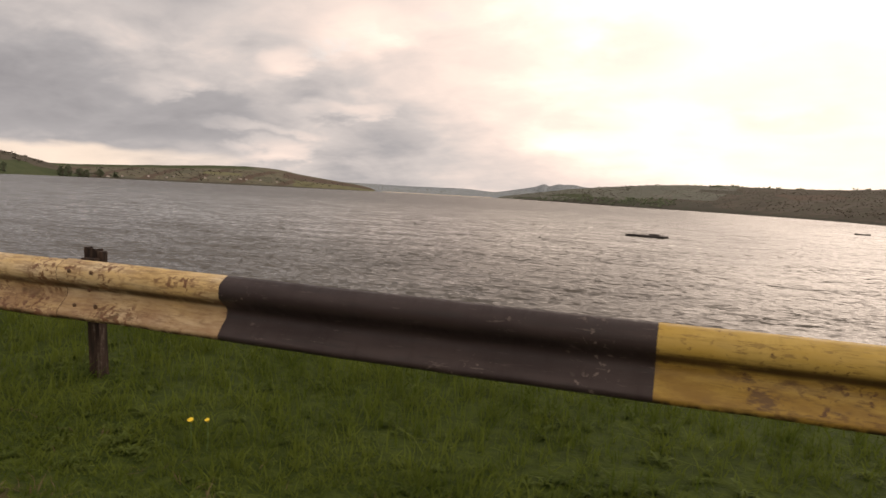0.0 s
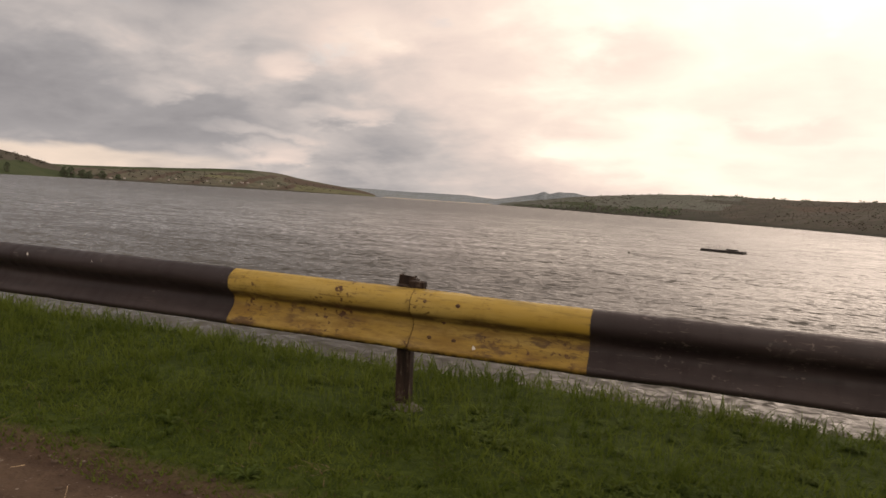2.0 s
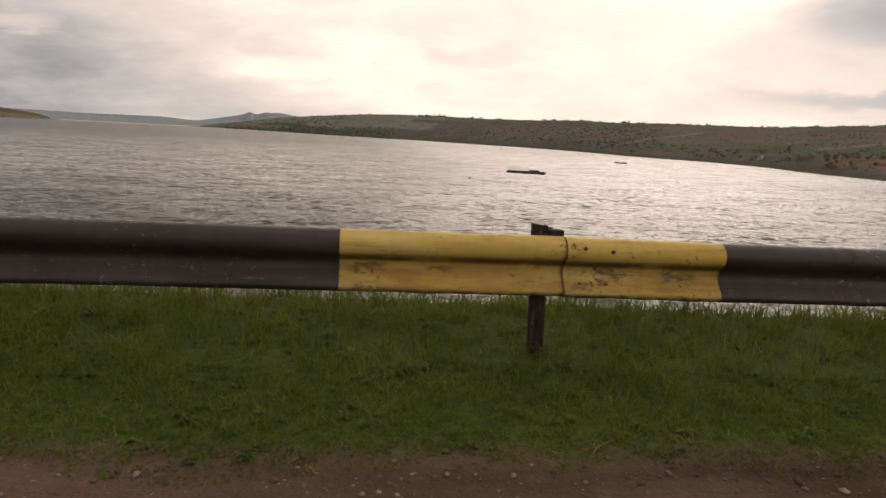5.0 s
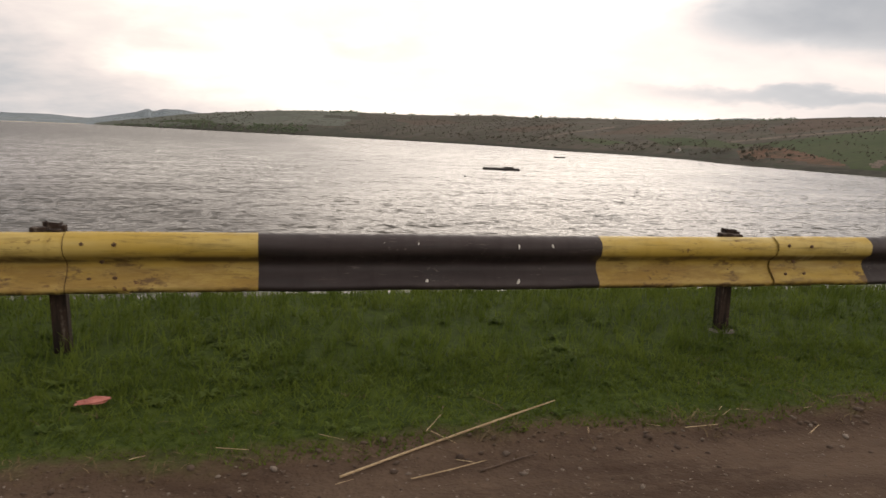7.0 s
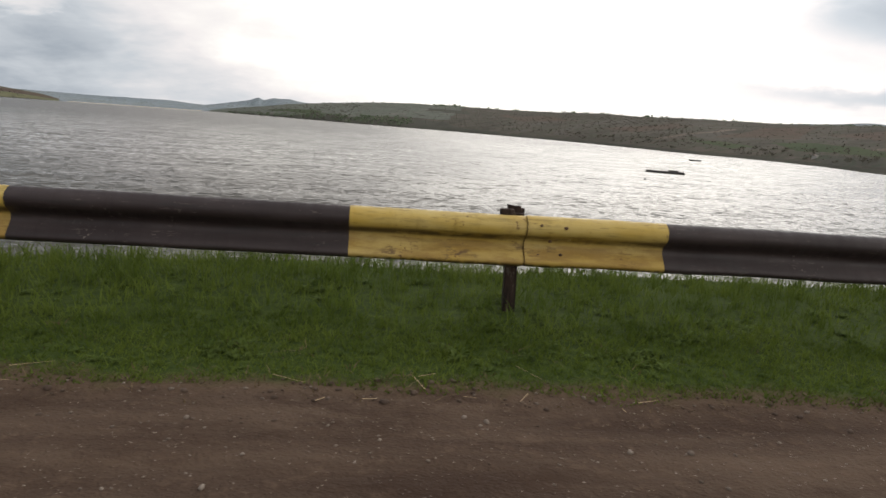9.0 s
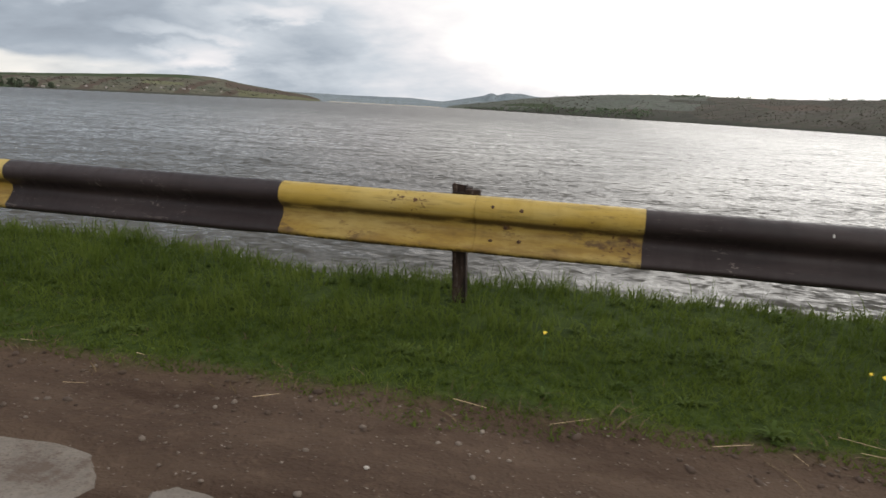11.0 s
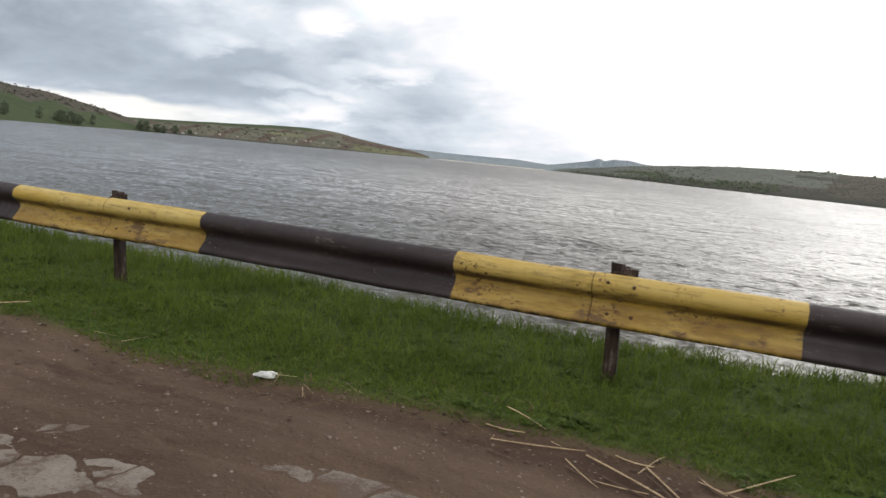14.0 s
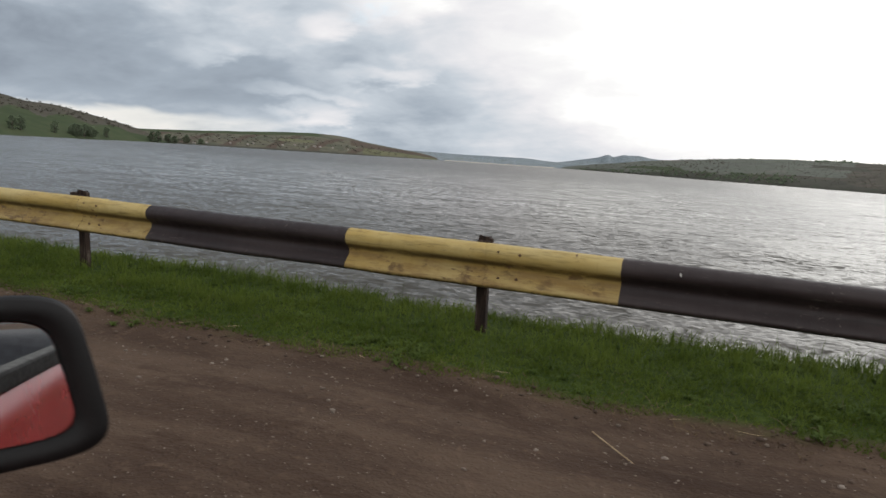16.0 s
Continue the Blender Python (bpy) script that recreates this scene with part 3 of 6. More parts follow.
# ---- hills round the lake ----
def polar(px, az, dist):
    """A point at that distance and degrees left of +y, from x = px on the dam."""
    return px - dist * math.sin(radians(az)), -4 + dist * math.cos(radians(az))


def spline(pts, n):
    pts = np.asarray(pts, dtype=float)
    t = np.linspace(0, len(pts) - 1, n)
    i = np.clip(t.astype(int), 0, len(pts) - 2)
    f = (t - i)[:, None]
    g = lambda k: pts[np.clip(k, 0, len(pts) - 1)]
    p0, p1, p2, p3 = g(i - 1), g(i), g(i + 1), g(i + 2)
    return 0.5 * (2 * p1 + (p2 - p0) * f + (2 * p0 - 5 * p1 + 4 * p2 - p3) * f ** 2 + (3 * p1 - p0 - 3 * p2 + p3) * f ** 3)


def hill(name, label, px, table, mats, choose=None, rough=3.0, nu=220, nv=34, power=0.8):
    """table: azimuth, shore distance, ridge distance, ridge elevation in degrees, all as seen from x = px."""
    shore = spline([polar(px, a, d) for a, d, _, _ in table], nu)
    ridge = spline([(*polar(px, a, r), 1.2 + r * math.tan(radians(e))) for a, _, r, e in table], nu)
    vv = np.concatenate([np.linspace(-0.06, 0, 2), np.linspace(0.012, 1, nv), np.linspace(1.15, 2.0, 5)])
    V, U = np.meshgrid(vv, np.arange(nu), indexing="xy")
    P = shore[U] + (ridge[U][..., :2] - shore[U]) * V[..., None]
    rise = np.clip(V, 0, 1) ** power
    h = ridge[U][..., 2] - WATER_Z
    fall = np.clip(V - 1, 0, 1) * 0.5
    Z = WATER_Z - 0.4 + (h + 0.4) * (rise - fall)
    amp = np.clip(V, 0, 1) * rough * np.clip(1.4 - V, 0.25, 1)
    Z = Z + amp * wave(P[..., 0], P[..., 1], 0.018, 5) + amp * 0.35 * wave(P[..., 0], P[..., 1], 0.07, 6)
    Z = np.where(V <= 0, WATER_Z - 0.4 + V * 30, Z)
    v = np.concatenate([P, Z[..., None]], -1).reshape(-1, 3)
    n = len(vv)
    i, j = np.meshgrid(np.arange(nu - 1), np.arange(n - 1), indexing="ij")
    a = (i * n + j).ravel()
    f = np.stack([a, a + 1, a + n + 1, a + n], -1)
    index = None
    if choose:
        c = v[f].mean(1)
        uu, vq = (i / (nu - 1)).ravel(), V[:-1, :-1].ravel()
        az = np.degrees(np.arctan2(px - c[:, 0], c[:, 1] + 4))
        el = np.degrees(np.arctan2(c[:, 2] - 1.2, np.hypot(c[:, 0] - px, c[:, 1] + 4)))
        index = choose(az + 0.12 * wave(c[:, 0], c[:, 1], 0.05, 8), el + 0.05 * wave(c[:, 0], c[:, 1], 0.04, 9), vq)
    ob = mesh_from_arrays(name, v, f, mats, index)
    ob.data.shade_smooth()
    tagged(ob, label, "hillside", kind="structure")
    grid = v.reshape(nu, n, 3)

    def spot(u, q):
        """The place on the hill at share u along it and q of the way from shore to ridge."""
        iu = min(int(u * (nu - 1)), nu - 1)
        iv = int(np.clip(np.searchsorted(vv, q), 0, n - 1))
        return Vector([float(k) for k in grid[iu, iv]])
    spot.table, spot.px = table, px
    return spot


def inside(poly, a, e):
    """Which points (a, e) lie in the polygon."""
    hit = np.zeros(len(a), dtype=bool)
    for (a0, e0), (a1, e1) in zip(poly, poly[1:] + poly[:1]):
        cross = (e0 > e) != (e1 > e)
        hit ^= cross & (a < (a1 - a0) * (e - e0) / ((e1 - e0) or 1e-9) + a0)
    return hit


# fields of the far shore, by azimuth and elevation over the dam's middle: 0 scrub, 1 meadow, 2 plough, 3 clay, 4
# haze-tinted pasture, 5 track, 6 thicket
FIELDS = [
    (4, [(20, -2), (20, 3), (-8, 3), (-5, 0.6), (1, 0.5), (2, -2)]),
    (1, [(9.3, 0.30), (8.3, 0.50), (5.6, 0.62), (4.6, 0.30)]),
    (6, [(13.5, -0.5), (12, -0.05), (8, 0.0), (5.5, 0.38), (2.0, 0.3), (-1.0, 0.2), (-1.4, 0.45), (-4.6, 0.42), (-5.4, 0.05), (-9, -0.15), (-9, -0.5)]),
    (6, [(-3.5, 1.42), (-6.7, 1.4), (-6.9, 1.1), (-3.3, 1.2)]),
    (2, [(-9.0, 1.25), (-13.0, 1.45), (-15.5, 1.2), (-11.0, 0.9)]),
    (2, [(-17.0, 0.75), (-22.5, 1.5), (-24.5, 1.45), (-20.0, 0.65)]),
    (2, [(-25.4, 0.62), (-29.0, 1.62), (-32.7, 1.86), (-31.3, 1.02)]),
    (2, [(-38.3, 1.60), (-40.8, 2.36), (-52, 2.75), (-52, 2.2), (-45.7, 2.1), (-38.9, 1.25)]),
    (2, [(-33.2, 1.35), (-37.0, 1.95), (-38.2, 1.9), (-36.2, 1.2)]),
    (1, [(-29.1, 0.60), (-33.0, 0.72), (-37.5, 0.34), (-36.2, 0.02), (-31.0, 0.10)]),
    (1, [(-23.5, 0.30), (-26.0, 0.42), (-28.2, 0.12), (-26.5, -0.10)]),
    (1, [(-36.6, 0.30), (-40.7, 0.92), (-45.7, 1.72), (-60, 2.0), (-75, -3.5), (-46.0, -2.4), (-43.5, -0.7), (-39.4, 0.30)]),
    (1, [(-30.0, -0.72), (-35.5, -0.84), (-45.0, -1.02), (-46.5, -2.2), (-29.0, -1.3)]),
    (5, [(-35.4, 0.44), (-40.5, 1.10), (-45.7, 1.80), (-52, 2.05), (-52, 2.15), (-45.7, 1.92), (-40.5, 1.24), (-35.4, 0.54)]),
    (5, [(-21.1, 0.18), (-24.0, 0.80), (-27.0, 1.34), (-27.0, 1.44), (-24.0, 0.90), (-21.1, 0.28)]),
    (5, [(-44.9, -0.72), (-45.7, -0.36), (-47.5, -0.1), (-47.5, -0.35), (-46.0, -0.62), (-45.6, -0.95)]),
    (6, [(-30.5, -0.20), (-34.0, -0.05), (-36.6, -0.08), (-37.0, -0.72), (-33.0, -0.72)]),
    (3, [(-36.4, -0.14), (-38.0, 0.14), (-39.4, 0.27), (-41.3, -0.10), (-43.2, -0.66), (-43.6, -0.82), (-41.3, -0.80), (-39.4, -0.52), (-36.6, -0.66)]),
]


def choose_right(az, el, v):
    k = np.zeros(len(az), dtype=int)
    for kind, poly in FIELDS:
        k[inside(poly, az, el)] = kind
    k[v < 0.02] = 6
    return k


def choose_village(az, el, v):
    k = np.zeros(len(az), dtype=int)
    k[(np.sin(az * 1.9 + v * 7.0) > 0.7) & (v < 0.75)] = 3
    k[(v > 0.70) & (az > 33)] = 1
    k[(az < 30.5) & (v > 0.42) & (v < 0.85)] = 3
    k[(az < 29.5) & (v < 0.38)] = 2
    k[(az > 33.5) & (az < 36.5) & (v > 0.30) & (v < 0.45)] = 2
    k[(v < 0.03)] = 4
    return k


right_hill = hill("hill_right_shore", "long scrubby brown hillside along the far shore", -59, [
    (-85, 230, 700, 2.6), (-66, 235, 690, 2.75), (-52, 262, 700, 2.7), (-46, 284, 720, 2.6), (-40, 330, 780, 2.32), (-36, 375, 850, 2.15), (-32, 470, 960, 1.98), (-27.5, 553, 1080, 1.96),
    (-23, 610, 1200, 1.95), (-18.5, 760, 1350, 1.88), (-14, 945, 1550, 1.80), (-9, 1130, 1800, 1.72), (-4.7, 1344, 2100, 1.72), (0.7, 1600, 2400, 1.55),
    (4.2, 1877, 2700, 1.27), (7, 2400, 3100, 0.98), (10, 3100, 3600, 0.55), (12.2, 3800, 4100, 0.22), (13.5, 4200, 4350, 0.0)],
    [LAND_RIGHT, LAND_GREEN, LAND_PLOUGH, LAND_RED, LAND_MID, LAND_TRACK, LAND_WOOD], choose_right, 3.0, 800, 90, 0.75)
hill("hill_twin_peak", "distant haze-tinted hill with a double summit", -74, [
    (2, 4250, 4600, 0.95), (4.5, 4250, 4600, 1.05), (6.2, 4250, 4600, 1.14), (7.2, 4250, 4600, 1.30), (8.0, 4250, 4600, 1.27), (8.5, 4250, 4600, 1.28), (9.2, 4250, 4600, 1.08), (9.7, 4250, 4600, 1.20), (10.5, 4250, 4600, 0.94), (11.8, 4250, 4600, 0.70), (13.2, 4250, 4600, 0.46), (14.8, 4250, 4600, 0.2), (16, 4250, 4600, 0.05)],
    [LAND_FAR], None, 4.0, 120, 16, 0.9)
hill("hill_back_ridge", "pale haze-tinted ridge behind the far crest", -59, [
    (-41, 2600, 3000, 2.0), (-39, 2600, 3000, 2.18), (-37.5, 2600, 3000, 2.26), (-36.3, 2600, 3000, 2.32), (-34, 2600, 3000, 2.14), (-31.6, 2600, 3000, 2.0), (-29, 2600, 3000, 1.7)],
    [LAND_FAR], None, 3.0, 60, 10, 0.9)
hill("hill_valley_end", "low haze-tinted range closing the far valley", -74, [
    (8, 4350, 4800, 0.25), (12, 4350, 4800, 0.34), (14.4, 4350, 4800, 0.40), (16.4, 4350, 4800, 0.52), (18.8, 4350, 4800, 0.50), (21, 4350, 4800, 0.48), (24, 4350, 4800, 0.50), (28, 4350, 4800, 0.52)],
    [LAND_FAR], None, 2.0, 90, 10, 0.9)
village_hill = hill("hill_village_shore", "patchwork farmland hill behind the far village", -105, [
    (23.2, 3850, 3950, 0.02), (24.6, 3600, 3900, 0.36), (27.4, 3150, 3750, 0.68), (29.1, 2950, 3650, 0.94), (30.8, 2760, 3530, 1.22), (33.1, 2500, 3400, 1.35), (35.8, 2300, 3300, 1.28), (39.3, 2150, 3200, 1.08), (42.7, 2050, 3100, 0.88), (46, 2000, 3000, 0.75), (50, 2000, 3000, 0.7)],
    [LAND_LEFT, LAND_GREEN, LAND_HAY, LAND_PLOUGH, LAND_WOOD], choose_village, 3.0, 400, 40, 0.8)
left_hill = hill("hill_green_shore", "steep green pasture hill above the lake", -105, [
    (44.2, 2010, 2050, -0.1), (45.6, 1950, 2150, 0.30), (47.2, 1800, 2100, 0.84), (49.8, 1480, 2000, 1.42), (52, 1320, 1950, 1.88), (54.1, 1200, 1900, 2.05), (55.5, 1130, 1850, 2.38), (57.5, 1040, 1800, 2.55), (62, 900, 1700, 2.9), (70, 720, 1500, 3.3), (84, 520, 1300, 3.6)],
    [LAND_GREEN, LAND_RIGHT], lambda az, el, v: (v > 0.55 + 0.1 * np.sin(az * 2.1)).astype(int), 3.0, 200, 30, 0.9)
# the sandbar of the silted valley end
bm = bmesh.new()
xs0, y0 = polar(-74, 14.0, 4150)
xs1, y1 = polar(-74, 23.2, 3980)
a = [bm.verts.new((xs0, y0, WATER_Z - 0.3)), bm.verts.new((xs1, y1, WATER_Z - 0.3)), bm.verts.new((xs1 - 20, y1 + 130, WATER_Z + 2.4)), bm.verts.new((xs0 - 20, y0 + 130, WATER_Z + 2.4))]
bm.faces.new(a)
tagged(put_mesh("sandbar", bm, plain("pale_dry_silt", (0.42, 0.36, 0.27), (0.55, 0.48, 0.37), 0.01, 0.95)), "pale silt bar at the lake's far end", "shore", kind="structure")

# ---- guardrail ----
YELLOW_FROM = [-1.05, -1.06, -1.10, -1.05, -1.07, -1.03, -1.03, -1.03, -1.01, -1.05, -1.05, -1.05, -1.07, -1.01, -0.93, -1.02, -0.98, -0.92, -0.91, -1.03, -1.05, -1.05, -1.05, -1.05, -1.01, -1.08, -1.07, -1.08, -1.06, -1.09, -1.10, -1.06, -1.06, -1.02, -1.04, -1.40, -1.10, -1.07, -1.08, -1.05, -1.05, -1.05]
YELLOW_TO = [0.97, 0.97, 0.91, 0.94, 0.96, 0.97, 0.98, 0.99, 1.03, 0.94, 0.97, 0.97, 0.97, 1.01, 1.02, 1.09, 0.98, 1.02, 1.05, 1.08, 0.92, 0.97, 0.97, 0.97, 1.04, 0.98, 1.00, 1.00, 0.87, 0.91, 0.94, 1.02, 0.94, 1.01, 0.95, 0.93, 0.93, 0.93, 0.99, 0.92, 0.97, 0.97]
SEAM = {0: -0.12, 1: -0.10, 2: -0.40, 3: -0.35, 4: 0.07, 5: -0.20, 6: 0.10, 7: -0.40, 10: 0.1, 11: -0.07, 12: 0.30, 13: -0.05, 14: 0.25, 15: 0.07, 16: 0.12,
        17: -0.18, 18: -0.1, 22: 0.2, 23: -0.25, 24: 0.10, 25: -0.17, 26: -0.15, 27: -0.20, 28: -0.05, 29: -0.25, 30: 0.12, 31: -0.14, 32: 0.0, 33: -0.05, 34: 0.0, 35: 0.08, 36: 0.05, 37: 0.1}
RAIL_MID = 0.522     # height of the beam's middle fold
FRONT = [(0.030, -0.172), (0.014, -0.170), (-0.030, -0.160), (-0.044, -0.151), (-0.050, -0.139), (-0.048, -0.126), (-0.038, -0.112), (-0.014, -0.086), (0.010, -0.060),
         (0.019, -0.042), (0.021, -0.024), (0.018, -0.008), (0.008, 0.006), (-0.032, 0.034), (-0.047, 0.050), (-0.053, 0.070), (-0.053, 0.092), (-0.048, 0.110), (-0.036, 0.126), (0.000, 0.148), (0.020, 0.155)]

FLECKS = [(-1.91, 0.086), (-6.52, 0.099), (-6.07, 0.088), (-18.53, 0.105), (-18.01, 0.10), (-15.58, -0.111), (-22.75, 0.099), (-21.25, 0.092), (-25.81, 0.089), (-58.05, -0.112), (-57.50, -0.118), (-58.30, 0.105),
          (-58.11, 0.103), (-57.30, 0.10), (-57.51, 0.096), (-65.73, -0.108), (-94.11, 0.102), (-102.20, 0.10), (-102.15, 0.10), (-106.27, 0.10), (-110.22, 0.10), (-134.98, 0.10), (-133.53, 0.105), (-142.64, 0.10)]
SMEARS = [(-110.62, -0.052)]
SMEAR = plain("dull_red_smear", (0.06, 0.018, 0.016), (0.11, 0.030, 0.026), 30.0, 0.7, 0.0, 0.2, 0.002, 0.2)
FLECK = plain("white_paint_fleck", (0.55, 0.52, 0.48), (0.75, 0.72, 0.68), 50.0, 0.6)


def beam(k, x0, x1, black0, black1, left_mat, right_mat):
    """One pressed steel beam from x0 to x1, yellow at the ends and black between."""
    r = random.Random(40 + k)
    tag = new("guardrail_beam")
    bm = bmesh.new()
    xs = sorted({round(q, 4) for q in [x0, x0 + 0.004, x1 - 0.32, x1 - 0.30, x1, black0, black1] + [x0 + (x1 - x0) * i / 30 for i in range(1, 30)]})
    prof = FRONT + [(y + 0.004, z * 0.985) for y, z in reversed(FRONT)]
    ph = r.uniform(0, 6)
    rusty = k not in (10, 17, 22, 23, 24, 26, 29, 33, 35)
    loops = []
    for x in xs:
        back = 0.009 if x > x1 - 0.31 else (-0.002 if x < x0 + 0.005 else 0.0)
        sway = 0.006 * math.sin(x * 1.3 + ph) + 0.003 * math.sin(x * 4.1 + ph)
        sag = 0.004 * math.sin(x * 0.9 + ph * 2)
        dent = 0.006 * noise.noise(Vector((x * 1.7, k * 3.1, 0))) + 0.004 * noise.noise(Vector((x * 5.3, k, 7)))
        loops.append([bm.verts.new((x, y + back + sway * 0.6 + r.uniform(-0.0012, 0.0012) + 0.003 * noise.noise(Vector((x * 4.0, z * 14, k))),
                                    RAIL_MID + sag + z + dent * (1.0 if z < -0.12 else 0.35 if z > 0.10 else 0.5))) for y, z in prof])
    n = len(prof)
    for a, b, xa, xb in zip(loops, loops[1:], xs, xs[1:]):
        xm = (xa + xb) / 2
        for j in range(n):
            f = bm.faces.new((a[j], a[(j + 1) % n], b[(j + 1) % n], b[j]))
            f.material_index = 3 if xm < x0 + 0.004 and rusty else 0 if xm < black0 else (1 if xm < black1 else 2)
            f.smooth = True
    bm.faces.new(loops[0][::-1])
    bm.faces.new(loops[-1])
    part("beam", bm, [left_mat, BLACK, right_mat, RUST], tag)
    # splice bolts at the left end
    for bx, bz in ((0.09, 0.105), (0.25, 0.10), (0.10, -0.085), (0.24, -0.08), (0.17, 0.0)):
        b = bmesh.new()
        y = min(FRONT, key=lambda q: abs(q[1] - bz))[0]
        bmesh.ops.create_icosphere(b, subdivisions=1, radius=0.014, matrix=pose(x0 + bx + r.uniform(-0.01, 0.01), y - 0.002, RAIL_MID + bz + r.uniform(-0.006, 0.006)) @ Matrix.Diagonal((1.0, 0.55, 0.9, 1)))
        part("bolt", b, BOLT, tag)
    for fx, fz in FLECKS:
        if x0 < fx < x1 - 0.31:
            y = np.interp(fz, [q[1] for q in FRONT], [q[0] for q in FRONT])
            b = bmesh.new()
            bmesh.ops.create_icosphere(b, subdivisions=1, radius=0.009, matrix=pose(fx, float(y) - 0.001, RAIL_MID + fz, 0, r.uniform(-20, 20)) @ Matrix.Diagonal((0.7 if fz > 0 else 1.1, 0.25, 1.8 if fz > 0 else 2.6, 1)))
            part("paint_fleck", b, FLECK, tag, "small white paint splash")
    for fx, fz in SMEARS:
        if x0 < fx < x1 - 0.31:
            b = bmesh.new()
            for i in range(5):
                px, pz = fx + r.gauss(0, 0.022), fz + r.gauss(0, 0.012)
                y = float(np.interp(pz, [q[1] for q in FRONT], [q[0] for q in FRONT]))
                bmesh.ops.create_icosphere(b, subdivisions=2, radius=0.02, matrix=pose(px, y + 0.0005, RAIL_MID + pz, 0, r.uniform(-30, 30)) @ Matrix.Diagonal((1.4, 0.10, 0.55, 1)))
            part("paint_smear", b, SMEAR, tag, "dull red paint smear", True)
    return tag


def guard_post(k):
    r = random.Random(900 + k)
    tag = new("guardrail_post")
    x = -4.0 * k
    top = 0.722 + r.uniform(-0.012, 0.016)
    lean = r.uniform(-0.06, -0.02)
    base = float(ground_z(np.array([x]), np.array([0.1]))[0]) - 0.12
    bm = bmesh.new()          # rolled channel, open to the lake
    w, d, t = 0.040, 0.055, 0.007
    prof = [(-w, 0), (w, 0), (w, d), (w - t, d), (w - t, t), (-w + t, t), (-w + t, d), (-w, d)]
    rows_ = []
    for z in (base, 0.15, 0.4, 0.6, top):
        s = lean * (z - 0.3)
        rows_.append([bm.verts.new((x + px + s, 0.085 + py + s * 0.5, z + (0.006 if px < 0 and z == top else 0))) for px, py in prof])
    for a, b in zip(rows_, rows_[1:]):
        for j in range(8):
            bm.faces.new((a[j], a[(j + 1) % 8], b[(j + 1) % 8], b[j]))
    bm.faces.new(rows_[-1])
    bm.faces.new(rows_[0][::-1])
    part("shaft", bm, POST_STEEL, tag)
    bm = box(bmesh.new(), (x - 0.045, 0.036, RAIL_MID - 0.17), (x + 0.045, 0.084, RAIL_MID + 0.165), 0.006)
    part("spacer_block", bm, POST_STEEL, tag)
    bm = box(bmesh.new(), (x - 0.054, 0.080, RAIL_MID + 0.12), (x + 0.054, 0.126, top - 0.012), 0.006)
    part("head_plate", bm, POST_STEEL, tag)
    if r.random() < 0.75:
        s = r.choice((-1, 1))
        bm = box(bmesh.new(), (x + min(0, s * 0.085) + s * 0.02, 0.04, RAIL_MID + 0.10), (x + max(0, s * 0.085) + s * 0.02, 0.10, top - 0.018), 0.008)
        part("clamp_lug", bm, POST_STEEL, tag)
    return tag


FADED = {-1: GRIMY, 0: CREAM, 1: GRIMY, 2: GRIMY, 3: GRIMY, 4: GRIMY, 6: GRIMY, 17: GRIMY, 22: DULL, 23: DULL, 30: GRIMY, 31: GRIMY, 33: GRIMY, 34: GRIMY, 35: DULL, 36: DULL, 37: DULL}
for k in range(-2, 39):
    # beam between post k+1 (left) and post k (right)
    xl, xr = -4.0 * (k + 1) + SEAM.get(k + 1, 0.05), -4.0 * k + SEAM.get(k, 0.05) + 0.30
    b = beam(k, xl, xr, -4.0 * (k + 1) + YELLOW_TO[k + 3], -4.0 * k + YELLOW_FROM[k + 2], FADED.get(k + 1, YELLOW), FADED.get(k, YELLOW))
    tagged(b, "steel guardrail beam painted in black and %s bands" % ("cream" if k == 0 or k == -1 else "yellow"), "guardrail", "guardrail beams")
for k in range(-2, 40):
    tagged(guard_post(k), "dark rusty steel channel post carrying the guardrail", "post", "guardrail posts")


FOOTING = plain("mossy_footing_concrete", (0.07, 0.062, 0.048), (0.14, 0.125, 0.10), 12.0, 0.95)


def pad(x, y, s):
    r = random.Random(int(x * 10))
    bm = bmesh.new()
    bmesh.ops.create_icosphere(bm, subdivisions=2, radius=1.0)
    for v in bm.verts:
        q = 1 + 0.22 * noise.noise(v.co * 2.3 + Vector((x, 0, 0)))
        v.co = Vector((x + v.co.x * s * q, y + v.co.y * s * 0.8 * q, -0.005 + max(v.co.z, -0.4) * 0.045 * q))
    tagged(put_mesh("footing", bm, FOOTING), "low lump of poured concrete round a post foot", "footing", "post footings")


for k, s in ((4, 0.12), (14, 0.15), (13, 0.13)):
    pad(-4.0 * k + 0.02, 0.10, s)

